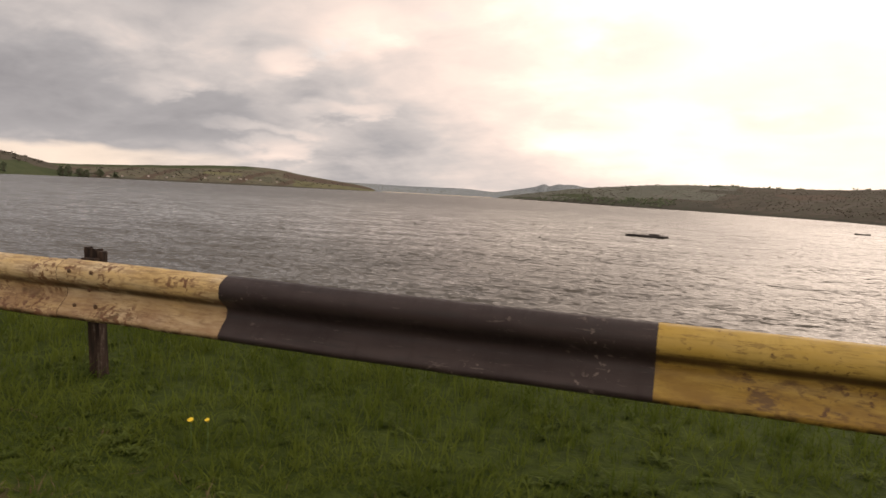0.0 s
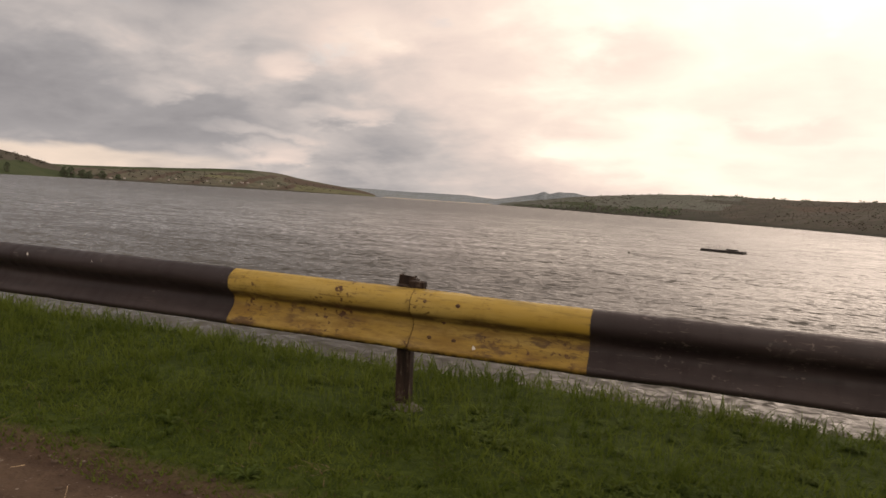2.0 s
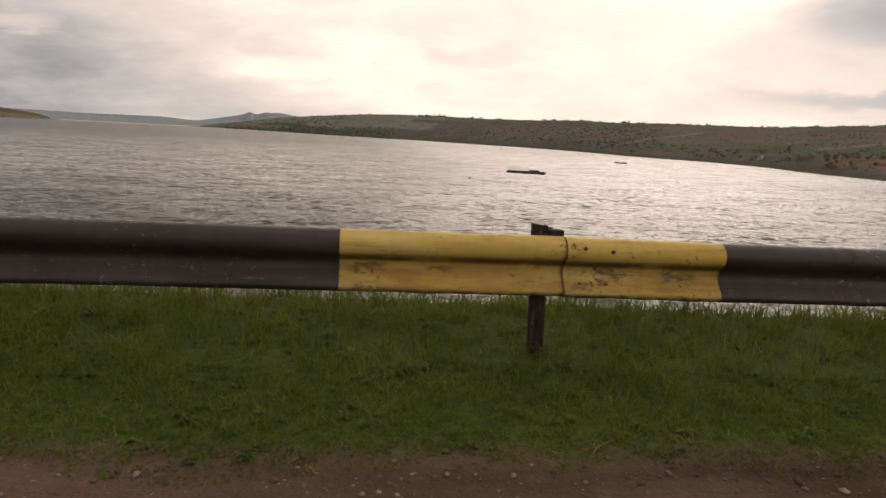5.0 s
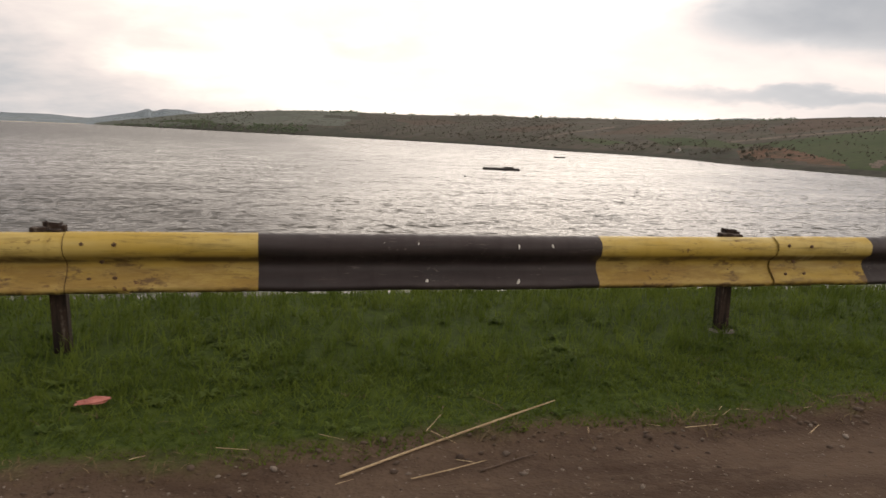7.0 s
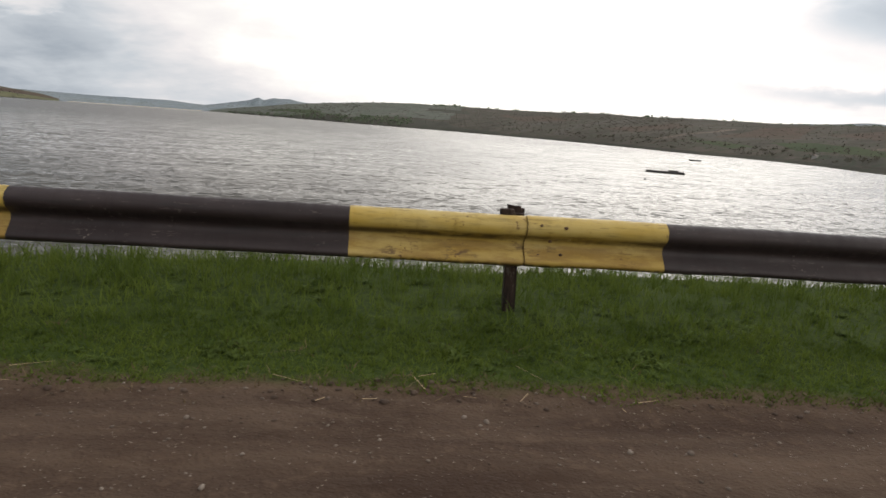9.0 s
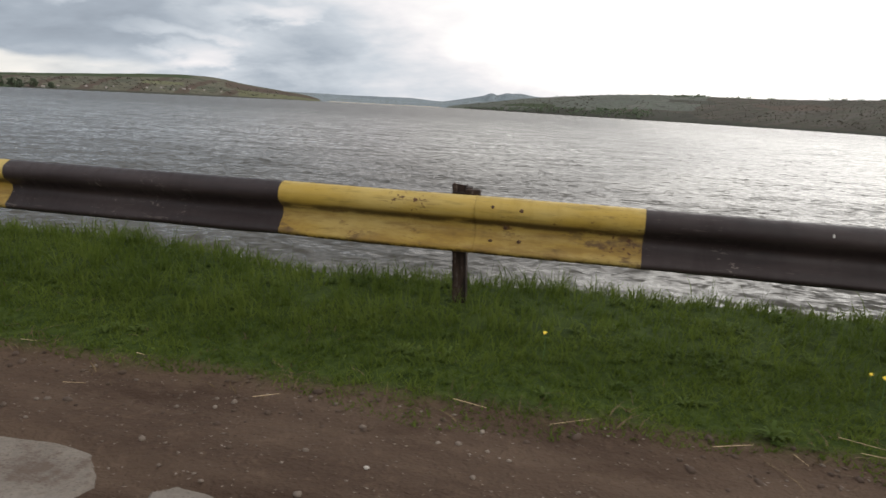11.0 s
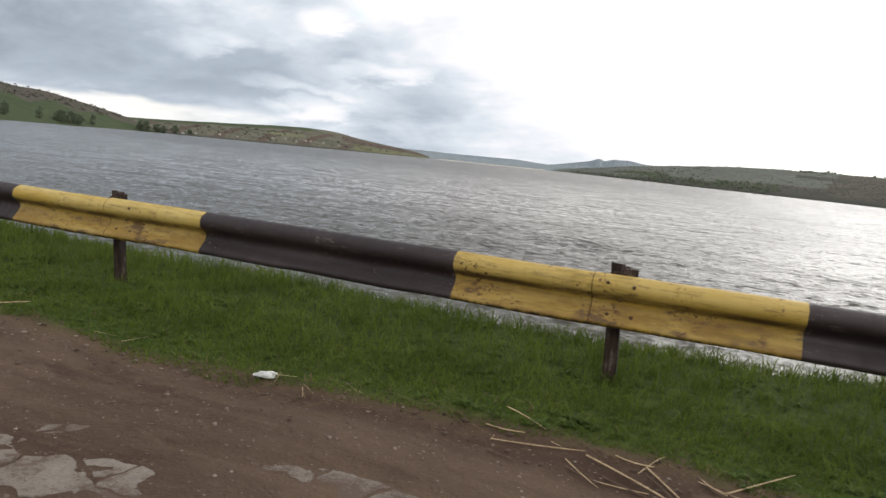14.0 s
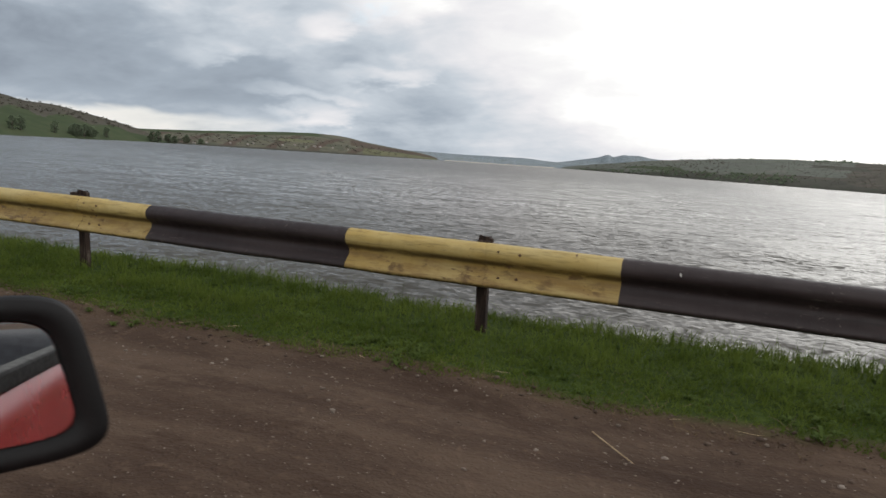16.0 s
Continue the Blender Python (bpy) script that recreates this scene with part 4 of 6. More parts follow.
# ---- poles with cabinets behind the rail ----
def steel_pole(x, y, r, tilt, lean, cabinets=0):
    tag = new("street_pole")
    z0 = float(ground_z(np.array([x]), np.array([y]))[0]) - 0.3
    at = lambda z: (x, y, z)
    bm = tube(bmesh.new(), [at(z) for z in (z0, 0.3, 1.2, 2.5, 4.5, 7.5)], [r * 1.06, r * 1.04, r, r * 0.97, r * 0.9, r * 0.78], 20)
    part("shaft", bm, POLE_PAINT, tag, "whitewashed tapering steel tube", True)
    # lipped channel standing behind the tube, whitewashed below and yellow above
    for z1, z2, m, nm in () if cabinets == 1 else ((z0, 0.44, POLE_PAINT, "support_channel"), (0.442, 0.76 if cabinets else 0.735, OLIVE, "channel_head")):
        bm = bmesh.new()
        half = [(0.045, 0.078), (0.045, 0.070), (0.090, 0.070), (0.090, 0.185)]
        inner = [(0.082, 0.177), (0.082, 0.078)]
        prof = half + [(-px, py) for px, py in reversed(half)] + [(-px, py) for px, py in reversed(inner)] + inner
        a = [bm.verts.new((x + px, y + py, z1)) for px, py in prof]
        b = [bm.verts.new((x + px, y + py, z2)) for px, py in prof]
        k = len(prof)
        for j in range(k):
            f = bm.faces.new((a[j], a[(j + 1) % k], b[(j + 1) % k], b[j]))
            f.material_index = 1 if j in (0, 1, 5, 6) else 0
        bm.faces.new(b)
        bm.faces.new(a[::-1])
        part(nm, bm, [m, POLE_PAINT], tag)
    bands = [0.22, 0.60]
    if cabinets == 2:
        bands += [0.78, 1.165, 1.30, 1.48]
        bm = box(bmesh.new(), (x - 0.185, y + r + 0.01, 0.755), (x + 0.185, y + r + 0.19, 1.185), 0.008)
        cab = part("cabinet", bm, BOX_PAINT, tag, "grey sheet-steel electrical cabinet")
        for sx2 in (-0.15, 0.15):
            for z in (0.785, 1.155):
                b = bmesh.new()
                bmesh.ops.create_icosphere(b, subdivisions=1, radius=0.009, matrix=pose(x + sx2, y + r + 0.008, z))
                part("rivet", b, BAND, cab)
        bm = box(bmesh.new(), (x - 0.095, y + r + 0.005, 1.275), (x + 0.085, y + r + 0.10, 1.495), 0.007)
        part("meter_box", bm, BOX_PAINT, tag, "small weathered meter box")
        bm = tube(bmesh.new(), [(x - 0.05, y - r * 0.4, 1.15), (x - 0.085, y - r * 0.3, 1.10), (x - 0.115, y - 0.02, 1.02), (x - 0.12, y - 0.02, 0.92), (x - 0.105, y, 0.84), (x - 0.075, y + 0.01, 0.76)], 0.014, 10)
        part("conduit", bm, CABLE, tag, "bent pale plastic conduit", True)
        bm = tube(bmesh.new(), [(x - 0.062, y + 0.01, 0.66), (x - 0.075, y - 0.03, 0.69), (x - 0.05, y - 0.05, 0.72)], 0.018, 10)
        part("cable_gland", bm, BOLT, tag, "", True)
    if cabinets == 1:
        bm = box(bmesh.new(), (x - 0.02, y + 0.03, 0.62), (x + 0.118, y + 0.15, 0.85), 0.006)
        cab = part("cabinet", bm, BOX_PAINT, tag, "small pale junction box")
        bm = box(bmesh.new(), (x - 0.026, y + 0.145, 0.612), (x + 0.125, y + 0.158, 0.858), 0.003)
        part("cover_plate", bm, BAND, cab)
        bands = [0.22]
    for z in bands:
        bm = tube(bmesh.new(), [at(z - 0.011), at(z + 0.011)], r * 1.10, 20)
        part("band", bm, BAND, tag)
    # the pole has settled off plumb
    tag.matrix_world = Matrix.Translation((x, y, 0)) @ Matrix.Rotation(tilt, 4, "Y") @ Matrix.Rotation(lean, 4, "X") @ Matrix.Translation((-x, -y, 0))
    return tag


for args, label in (((-2.55, 0.75, 0.047, -0.062, 0.0, 1), "pale steel pole with a small junction box beside the rail"),
                    ((-47.52, 0.58, 0.050, -0.078, 0.0, 2), "pale steel pole carrying two grey electrical cabinets"),
                    ((-92.82, 0.60, 0.050, -0.055, 0.0), "white steel pole with a yellow channel stub"),
                    ((-138.13, 0.51, 0.050, -0.045, -0.035), "white steel pole standing in tall grass")):
    tagged(steel_pole(*args), label, "pole", "poles behind the guardrail")


# ---- on the lake ----
def swim_platform(x0, y0, x1, y1):
    tag = new("floating_platform")
    d = Vector((x1 - x0, y1 - y0, 0))
    length = d.length
    m = Matrix.Translation((x0, y0, WATER_Z)) @ Matrix.Rotation(math.atan2(d.y, d.x), 4, "Z")
    tag.matrix_world = m
    bm = box(bmesh.new(), (0, -1.6, 0.18), (length, 1.6, 0.52), 0.05)
    part("deck", bm, RAFT_DECK, tag, "dark timber deck")
    for y in (-1.25, 0, 1.25):
        bm = tube(bmesh.new(), [(-0.15, y, 0.02), (0.1, y, 0.06), (length - 0.1, y, 0.06), (length + 0.15, y, 0.02)], [0.12, 0.26, 0.26, 0.12], 12)
        part("float", bm, RAFT_DECK, tag, "", True)
    for i in range(9):
        bx = 0.25 + i * 0.62
        bm = tube(bmesh.new(), [(bx, 1.45, 0.5), (bx, 1.45, 1.25)], 0.06, 8)
        part("railing_post", bm, RAIL_STEEL, tag)
    for bx in (length - 1.2, length - 0.3):
        bm = tube(bmesh.new(), [(bx, -1.4, 0.5), (bx, -1.4, 1.05)], 0.06, 8)
        part("railing_post", bm, RAIL_STEEL, tag)
    bm = box(bmesh.new(), (length * 0.58, -0.6, 0.52), (length * 0.84, 0.5, 0.86), 0.06)
    part("bench", bm, RAFT_DECK, tag)
    return tag


tagged(swim_platform(-7.8, 167.1, 1.0, 163.9), "dark floating platform with short railing posts", "platform")


def far_boat(x, y, turn, length):
    tag = new("rowing_boat")
    tag.matrix_world = pose(x, y, WATER_Z, 0, 0, turn)
    bm = bmesh.new()
    rings = []
    for i in range(9):
        s = i / 8 * 2 - 1
        w = 0.75 * max(1 - abs(s) ** 2.6, 0.04)
        lift = 0.22 * s * s
        xx = s * length / 2
        rings.append([bm.verts.new(q) for q in ((xx, -w, 0.48 + lift), (xx, -w * 0.75, 0.05 + lift * 0.5), (xx, 0, -0.08 + lift * 0.5), (xx, w * 0.75, 0.05 + lift * 0.5), (xx, w, 0.48 + lift), (xx, w * 0.85, 0.48 + lift), (xx, w * 0.6, 0.16 + lift), (xx, -w * 0.6, 0.16 + lift), (xx, -w * 0.85, 0.48 + lift))])
    for a, b in zip(rings, rings[1:]):
        for j in range(9):
            bm.faces.new((a[j], a[(j + 1) % 9], b[(j + 1) % 9], b[j]))
    part("hull", bm, RAFT_DECK, tag)
    for xx in (-length * 0.2, length * 0.12, length * 0.3):
        bm = box(bmesh.new(), (xx - 0.15, -0.55, 0.3), (xx + 0.15, 0.55, 0.62), 0.03)
        part("thwart", bm, RAFT_DECK, tag)
    return tag


tagged(far_boat(74.1, 311.8, -20, 5.6), "low dark boat lying on the open lake", "boat")

tag = new("buoy")
tag.matrix_world = pose(-22.3, 131.2, WATER_Z)
bm = bmesh.new()
bmesh.ops.create_uvsphere(bm, u_segments=14, v_segments=9, radius=0.30, matrix=Matrix.Diagonal((1, 1, 0.8, 1)))
part("float", bm, RAFT_DECK, tag, "", True)
bm = tube(bmesh.new(), [(0, 0, 0.2), (0, 0, 0.42)], [0.08, 0.05], 8)
part("ring_stem", bm, RAIL_STEEL, tag)
tagged(tag, "small dark buoy afloat on the lake", "buoy")


# ---- far trees, scrub and houses ----
def leaf_arrays(centres, sizes, seed, sprays=9, squash=0.8):
    """Sprays of leaves: loose three-cornered tufts turned all ways round each centre."""
    r = np.random.default_rng(seed)
    c = np.repeat(np.asarray([tuple(q) for q in centres], float), sprays, 0)
    s_ = np.repeat(np.asarray(sizes, float), sprays)[:, None]
    o = r.normal(0, 0.42, c.shape) * s_
    o[:, 2] = np.abs(o[:, 2]) * squash
    mid = c + o
    v = np.stack([mid + r.normal(0, 0.30, c.shape) * s_ for _ in range(3)], 1).reshape(-1, 3)
    return v, np.arange(len(v)).reshape(-1, 3)


def far_tree(place, h, w, seed):
    tag = new("tree")
    tag.matrix_world = Matrix.Translation(place)
    r = random.Random(seed)
    bm = tube(bmesh.new(), [(0, 0, -0.6), (0.1, 0, h * 0.2), (0, 0.1, h * 0.5), (0, 0, h * 0.85)], [w * 0.09, w * 0.07, w * 0.045, w * 0.015], 7)
    for i in range(4):
        a = r.uniform(0, 6.28)
        z = h * r.uniform(0.2, 0.5)
        tube(bm, [(0, 0, z), (math.cos(a) * w * 0.22, math.sin(a) * w * 0.22, z + h * 0.12), (math.cos(a) * w * 0.38, math.sin(a) * w * 0.38, z + h * 0.25)], [w * 0.035, w * 0.025, w * 0.01], 5)
    part("trunk", bm, BARK, tag)
    cs, ss = [], []
    for i in range(90):
        z = r.uniform(0.03, 1.0)
        rad = w * 0.5 * math.sin(math.pi * min(0.12 + z * 0.86, 1)) ** 0.6 * r.uniform(0.4, 1.05)
        a = r.uniform(0, 6.28)
        cs.append((math.cos(a) * rad, math.sin(a) * rad, z * h))
        ss.append(w * r.uniform(0.09, 0.17))
    v, f = leaf_arrays(cs, ss, seed, 16, 0.9)
    mesh_from_arrays("crown", v, f, [LEAF], parent=tag)
    return tag


def on_hill(spot, az, q):
    azs = [t[0] for t in spot.table]
    u = float(np.interp(az, azs, np.arange(len(azs)))) / (len(azs) - 1)
    return spot(u, q)


for i, (az, q, h, w) in enumerate([(57.6, 0.05, 19, 16), (56.9, 0.05, 20, 18), (55.3, 0.05, 19, 14), (54.7, 0.05, 20, 15), (52.6, 0.06, 19, 13), (51.2, 0.04, 19, 26), (50.7, 0.04, 20, 26), (50.2, 0.04, 18, 22), (49.3, 0.05, 20, 13),
                                   (59.6, 0.05, 20, 18), (45.9, 0.03, 25, 24), (45.5, 0.03, 26, 22), (44.9, 0.05, 23, 22), (44.4, 0.04, 20, 18)]):
    tagged(far_tree(on_hill(left_hill, az, q), h, w, 300 + i), "dark green leafy tree on the lake shore", "tree", "shore trees")
for i, (az, q, h, w) in enumerate([(43.5, 0.02, 20, 20), (42.4, 0.02, 14, 16)]):
    tagged(far_tree(on_hill(village_hill, az, q), h, w, 330 + i), "dark green leafy tree on the lake shore", "tree", "shore trees")


def scatter(spot, n, lo, hi, size, seed, name, label, mat, qlo=0.03, qhi=1.0, power=1.0):
    r = random.Random(seed)
    cs, ss = [], []
    for _ in range(n):
        az = r.uniform(lo, hi)
        q = qlo + (qhi - qlo) * r.random() ** power
        p = on_hill(spot, az, q)
        p2 = on_hill(spot, az + 0.05, q)
        cs.append(p.lerp(p2, r.random()) + Vector((r.uniform(-9, 9), r.uniform(-9, 9), 0)))
        ss.append(size * r.uniform(0.5, 1.6))
    v, f = leaf_arrays(cs, ss, seed, 12, 0.4)
    tagged(mesh_from_arrays(name, v, f, [mat]), label, "shrubs", kind="stuff")


scatter(right_hill, 2600, -60, -24, 0.75, 11, "scrub", "low brown-green scrub dotted over the hillside", SCRUB, 0.05, 0.98)
scatter(right_hill, 4200, -24, 2, 1.2, 12, "scrub", "low brown-green scrub dotted over the hillside", SCRUB, 0.05, 0.98)
scatter(right_hill, 500, 2, 12, 3.2, 13, "scrub", "low brown-green scrub dotted over the hillside", SCRUB, 0.02, 0.9)
scatter(right_hill, 130, -40, -22, 1.9, 14, "crest_trees", "scattered low trees along the hill crest", LEAF, 0.97, 1.0)
scatter(right_hill, 110, -22, 5, 3.6, 15, "crest_trees", "scattered low trees along the hill crest", LEAF, 0.97, 1.0)
scatter(right_hill, 26, -5.9, -3.9, 7.0, 16, "crest_copse", "dark copse standing on the hill crest", LEAF, 0.97, 1.0)
scatter(right_hill, 420, -2, 12.5, 5.0, 17, "shore_wood", "dark wood along the far shore", LEAF, 0.01, 0.2)
scatter(right_hill, 220, -40, -12, 2.0, 20, "shore_scrub", "grey-green willow scrub by the water", SCRUB, 0.03, 0.16)
scatter(left_hill, 420, 47.5, 66, 4.0, 18, "scrub", "scrub along the hill's upper slope", SCRUB, 0.55, 1.0)
scatter(village_hill, 420, 25, 45, 4.5, 19, "orchards", "hedges and orchards among the village fields", SCRUB, 0.02, 0.6)


def house(place, turn, w, h, d=4.0, rise=3.2):
    tag = new("house")
    tag.matrix_world = Matrix.Translation(place) @ Matrix.Rotation(turn, 4, "Z")
    part("wall", box(bmesh.new(), (-w / 2, -d, -2), (w / 2, d, h)), HOUSE_WALL, tag)
    bm = bmesh.new()
    a = [bm.verts.new(q) for q in ((-w / 2 - 0.3, -d * 1.15, h), (w / 2 + 0.3, -d * 1.15, h), (w / 2 + 0.3, d * 1.15, h), (-w / 2 - 0.3, d * 1.15, h), (-w / 2 - 0.3, 0, h + rise), (w / 2 + 0.3, 0, h + rise))]
    for f in ((0, 1, 5, 4), (2, 3, 4, 5), (0, 4, 3), (1, 2, 5), (3, 2, 1, 0)):
        bm.faces.new([a[i] for i in f])
    part("roof", bm, HOUSE_ROOF, tag)
    return tag


r = random.Random(5)
for az, q, w in ((42.9, 0.02, 14), (42.0, 0.05, 10), (40.2, 0.10, 10), (38.4, 0.13, 9), (36.2, 0.12, 10), (35.2, 0.16, 11), (33.6, 0.14, 20), (33.1, 0.16, 14), (32.1, 0.15, 10), (30.8, 0.12, 9), (38.9, 0.07, 9), (34.3, 0.09, 10)):
    p = on_hill(village_hill, az, q)
    tagged(house(p, radians(az + r.uniform(-15, 15)), w * 0.6, 2.8, 3.0, 2.0), "small white farmhouse on the far shore", "house", "village houses")
p = on_hill(right_hill, -32.0, 0.05)
tagged(house(p, 0.6, 3.0, 1.7, 1.3, 0.8), "pale shed at the water's edge", "shed")


# ---- litter, straws and stones on the verge ----
TWIG = plain("damp_brown_twig", (0.050, 0.030, 0.020), (0.120, 0.075, 0.048), 12.0, 0.85, 0.0, 0.4, 0.002)


def straw(pts, radius, mat=STRAW):
    tag = new("reed_straw")
    mid = Vector(pts[0]).lerp(Vector(pts[-1]), 0.5)
    tag.matrix_world = Matrix.Translation(mid)
    part("stalk", tube(bmesh.new(), [Vector(q) - mid for q in pts], [radius] + [radius * 0.9] * (len(pts) - 2) + [radius * 0.5], 7), mat, tag)
    return tag


def gz(x, y):
    return float(ground_z(np.array([x]), np.array([y]))[0])


STRAWS = [(-58.65, -1.41, -57.64, -1.00, 9), (-58.39, -1.45, -58.08, -1.38, 5), (-63.89, -0.91, -63.19, -1.05, 9), 
          (-67.83, -1.25, -67.31, -1.24, 6), (-65.93, -1.04, -65.42, -0.46, 8), (-100.32, -1.34, -99.79, -1.21, 6), (-99.79, -1.21, -99.69, -1.32, 6), (-115.82, -1.35, -115.90, -1.02, 10), (-114.81, -1.02, -114.56, -1.19, 7)]
STRAWS2 = [(-116.6, -1.47, -116.4, -1.25, 4), (-124.34, -1.17, -123.92, -1.07, 6), (-123.91, -1.10, -123.47, -1.33, 8), (-130.54, -1.25, -129.97, -1.21, 8), (-129.85, -1.45, -129.38, -1.28, 7), (-128.88, -1.22, -128.60, -1.35, 7),
           (-128.78, -0.90, -128.59, -1.29, 7), (-127.76, -1.17, -127.54, -1.02, 7), (-140.04, -0.98, -139.24, -0.92, 8), (-138.16, -0.86, -137.9, -1.02, 7), (-137.71, -1.0, -137.47, -1.15, 8), (-142.92, -1.27, -142.69, -1.54, 6)]
STRAWS3 = [(-12.06, -0.92, -11.64, -0.82, 7), (-90.91, -1.02, -90.62, -1.01, 8), (-90.935, -1.065, -90.81, -1.07, 7), (-90.60, -1.00, -90.70, -1.17, 12), (-90.90, -1.08, -90.78, -1.22, 7), (-91.03, -1.255, -90.73, -1.225, 7), (-52.6, -0.98, -52.36, -0.94, 6)]
STRAWS4 = [(-53.75, -1.33, -53.75, -1.55, 6), (-53.75, -1.55, -53.63, -1.60, 6), (-53.63, -1.60, -53.57, -1.44, 6), (-53.62, -1.36, -53.52, -1.24, 6), (-53.40, -1.48, -53.29, -1.34, 6), (-53.35, -1.39, -53.29, -1.43, 4), (-52.22, -1.23, -52.20, -1.37, 7), (-51.79, -1.22, -51.89, -1.37, 7), (-53.01, -1.44, -52.87, -1.45, 5), (-52.76, -1.47, -52.68, -1.53, 4), (-52.44, -1.47, -52.37, -1.44, 5), (-52.47, -1.61, -52.37, -1.55, 4), (-51.53, -1.17, -51.38, -1.13, 6), (-53.05, -1.55, -52.99, -1.56, 4), (-124.40, -1.07, -124.21, -1.05, 6)]
STRAWS5 = [(-124.35, -0.89, -124.13, -0.97, 6), (-123.79, -1.04, -123.62, -1.05, 7), (-123.65, -1.07, -123.49, -1.25, 8), (-123.33, -1.13, -123.05, -0.88, 6), (-123.99, -1.17, -123.82, -1.32, 5), (-123.85, -1.27, -123.62, -1.26, 5), (-123.43, -1.06, -123.32, -1.14, 6), (-123.68, -1.13, -123.58, -0.93, 4), (-137.71, -0.92, -137.56, -0.93, 8), (-137.56, -0.93, -137.46, -1.07, 8), (-137.47, -0.84, -137.24, -0.90, 6), (-137.63, -1.18, -137.52, -1.23, 4), (-137.49, -1.17, -137.28, -1.08, 6), (-137.26, -0.90, -136.93, -0.95, 5), (-137.15, -1.24, -137.03, -1.22, 5), (-137.03, -1.22, -136.88, -1.20, 5)]
STRAWS6 = [(-62.95, -1.25, -62.75, -1.28, 6), (-62.74, -1.46, -62.63, -1.39, 5), (-61.98, -1.57, -61.85, -1.61, 6), (-61.3, -1.54, -61.2, -1.52, 5), (-63.92, -1.48, -63.85, -1.38, 4), (-63.85, -1.38, -63.77, -1.34, 4), (-63.61, -1.41, -63.46, -1.33, 6), (-61.51, -1.04, -61.4, -1.08, 5), (-43.42, -0.93, -43.04, -0.95, 5), (-44.13, -1.31, -43.89, -1.19, 5)]
TWIGS = [(-115.93, -1.28, -115.73, -1.26, 6), (-115.74, -1.25, -115.48, -1.21, 8), (-115.69, -1.32, -115.57, -1.37, 5), (-115.35, -1.31, -115.07, -1.38, 9), (-114.90, -1.37, -114.62, -1.24, 8), (-58.12, -1.44, -57.85, -1.36, 7), (-65.1, -1.42, -64.85, -1.50, 5),
         (-123.98, -1.22, -123.8, -1.28, 6), (-123.82, -1.22, -123.62, -1.3, 7), (-123.44, -1.05, -123.33, -1.16, 8), (-124.33, -1.26, -124.19, -1.29, 6), (-123.65, -1.12, -123.49, -1.3, 6)]
for x0, y0, x1, y1, mm in STRAWS + STRAWS2 + STRAWS3 + STRAWS4 + STRAWS5 + STRAWS6 + TWIGS:
    lift = lambda x, y: gz(x, y) + 0.010 + 0.045 * min(max((y - float(grass_edge(x)) - 0.05) / 0.15, 0), 1)
    rr = random.Random(int(-x0 * 100))
    za, zb, bow = lift(x0, y0), lift(x1, y1), rr.uniform(-0.02, 0.02)
    pts = []
    for i in range(5):
        f = i / 4
        pts.append((x0 + (x1 - x0) * f, y0 + (y1 - y0) * f + bow * math.sin(f * 3.14), max(za + (zb - za) * f, gz(x0 + (x1 - x0) * f, y0 + (y1 - y0) * f) + 0.008)))
    if (x0, y0, x1, y1, mm) in TWIGS:
        tagged(straw(pts, mm / 1750, TWIG), "damp brown twig lying at the turf edge", "twig", "fallen twigs")
    else:
        tagged(straw(pts, mm / 1750), "dry broken reed stalk lying on the verge", "reed", "fallen reeds")

# straw bits gathered along the turf's edge, too many to count
vs, fs = [], []
r = np.random.default_rng(31)
for i in range(300):
    x = r.uniform(-150, -45) if i < 265 else r.uniform(-45, 6)
    e = float(grass_edge(np.array([x]))[0])
    y = e + r.normal(-0.04, 0.11)
    L, a, w = r.uniform(0.04, 0.2), r.normal(0, 0.7), r.uniform(0.0012, 0.0026)
    z = gz(x, y) + 0.012 + r.uniform(0, 0.02)
    d = np.array((math.cos(a), math.sin(a), r.uniform(-0.06, 0.06))) * L / 2
    s = np.array((-math.sin(a), math.cos(a), 0)) * w
    c = np.array((x, y, z))
    u = np.array((0, 0, w))
    k = len(vs)
    vs += [c - d - s, c - d + s, c - d + u, c + d - s * 0.6, c + d + s * 0.6, c + d + u * 0.6]
    fs += [(k, k + 3, k + 5), (k, k + 5, k + 2), (k + 1, k + 2, k + 5), (k + 1, k + 5, k + 4)]
tagged(mesh_from_arrays("straw_bits", np.array(vs), np.array(fs), [STRAW]), "bits of dry straw along the turf edge", "straw", kind="stuff")

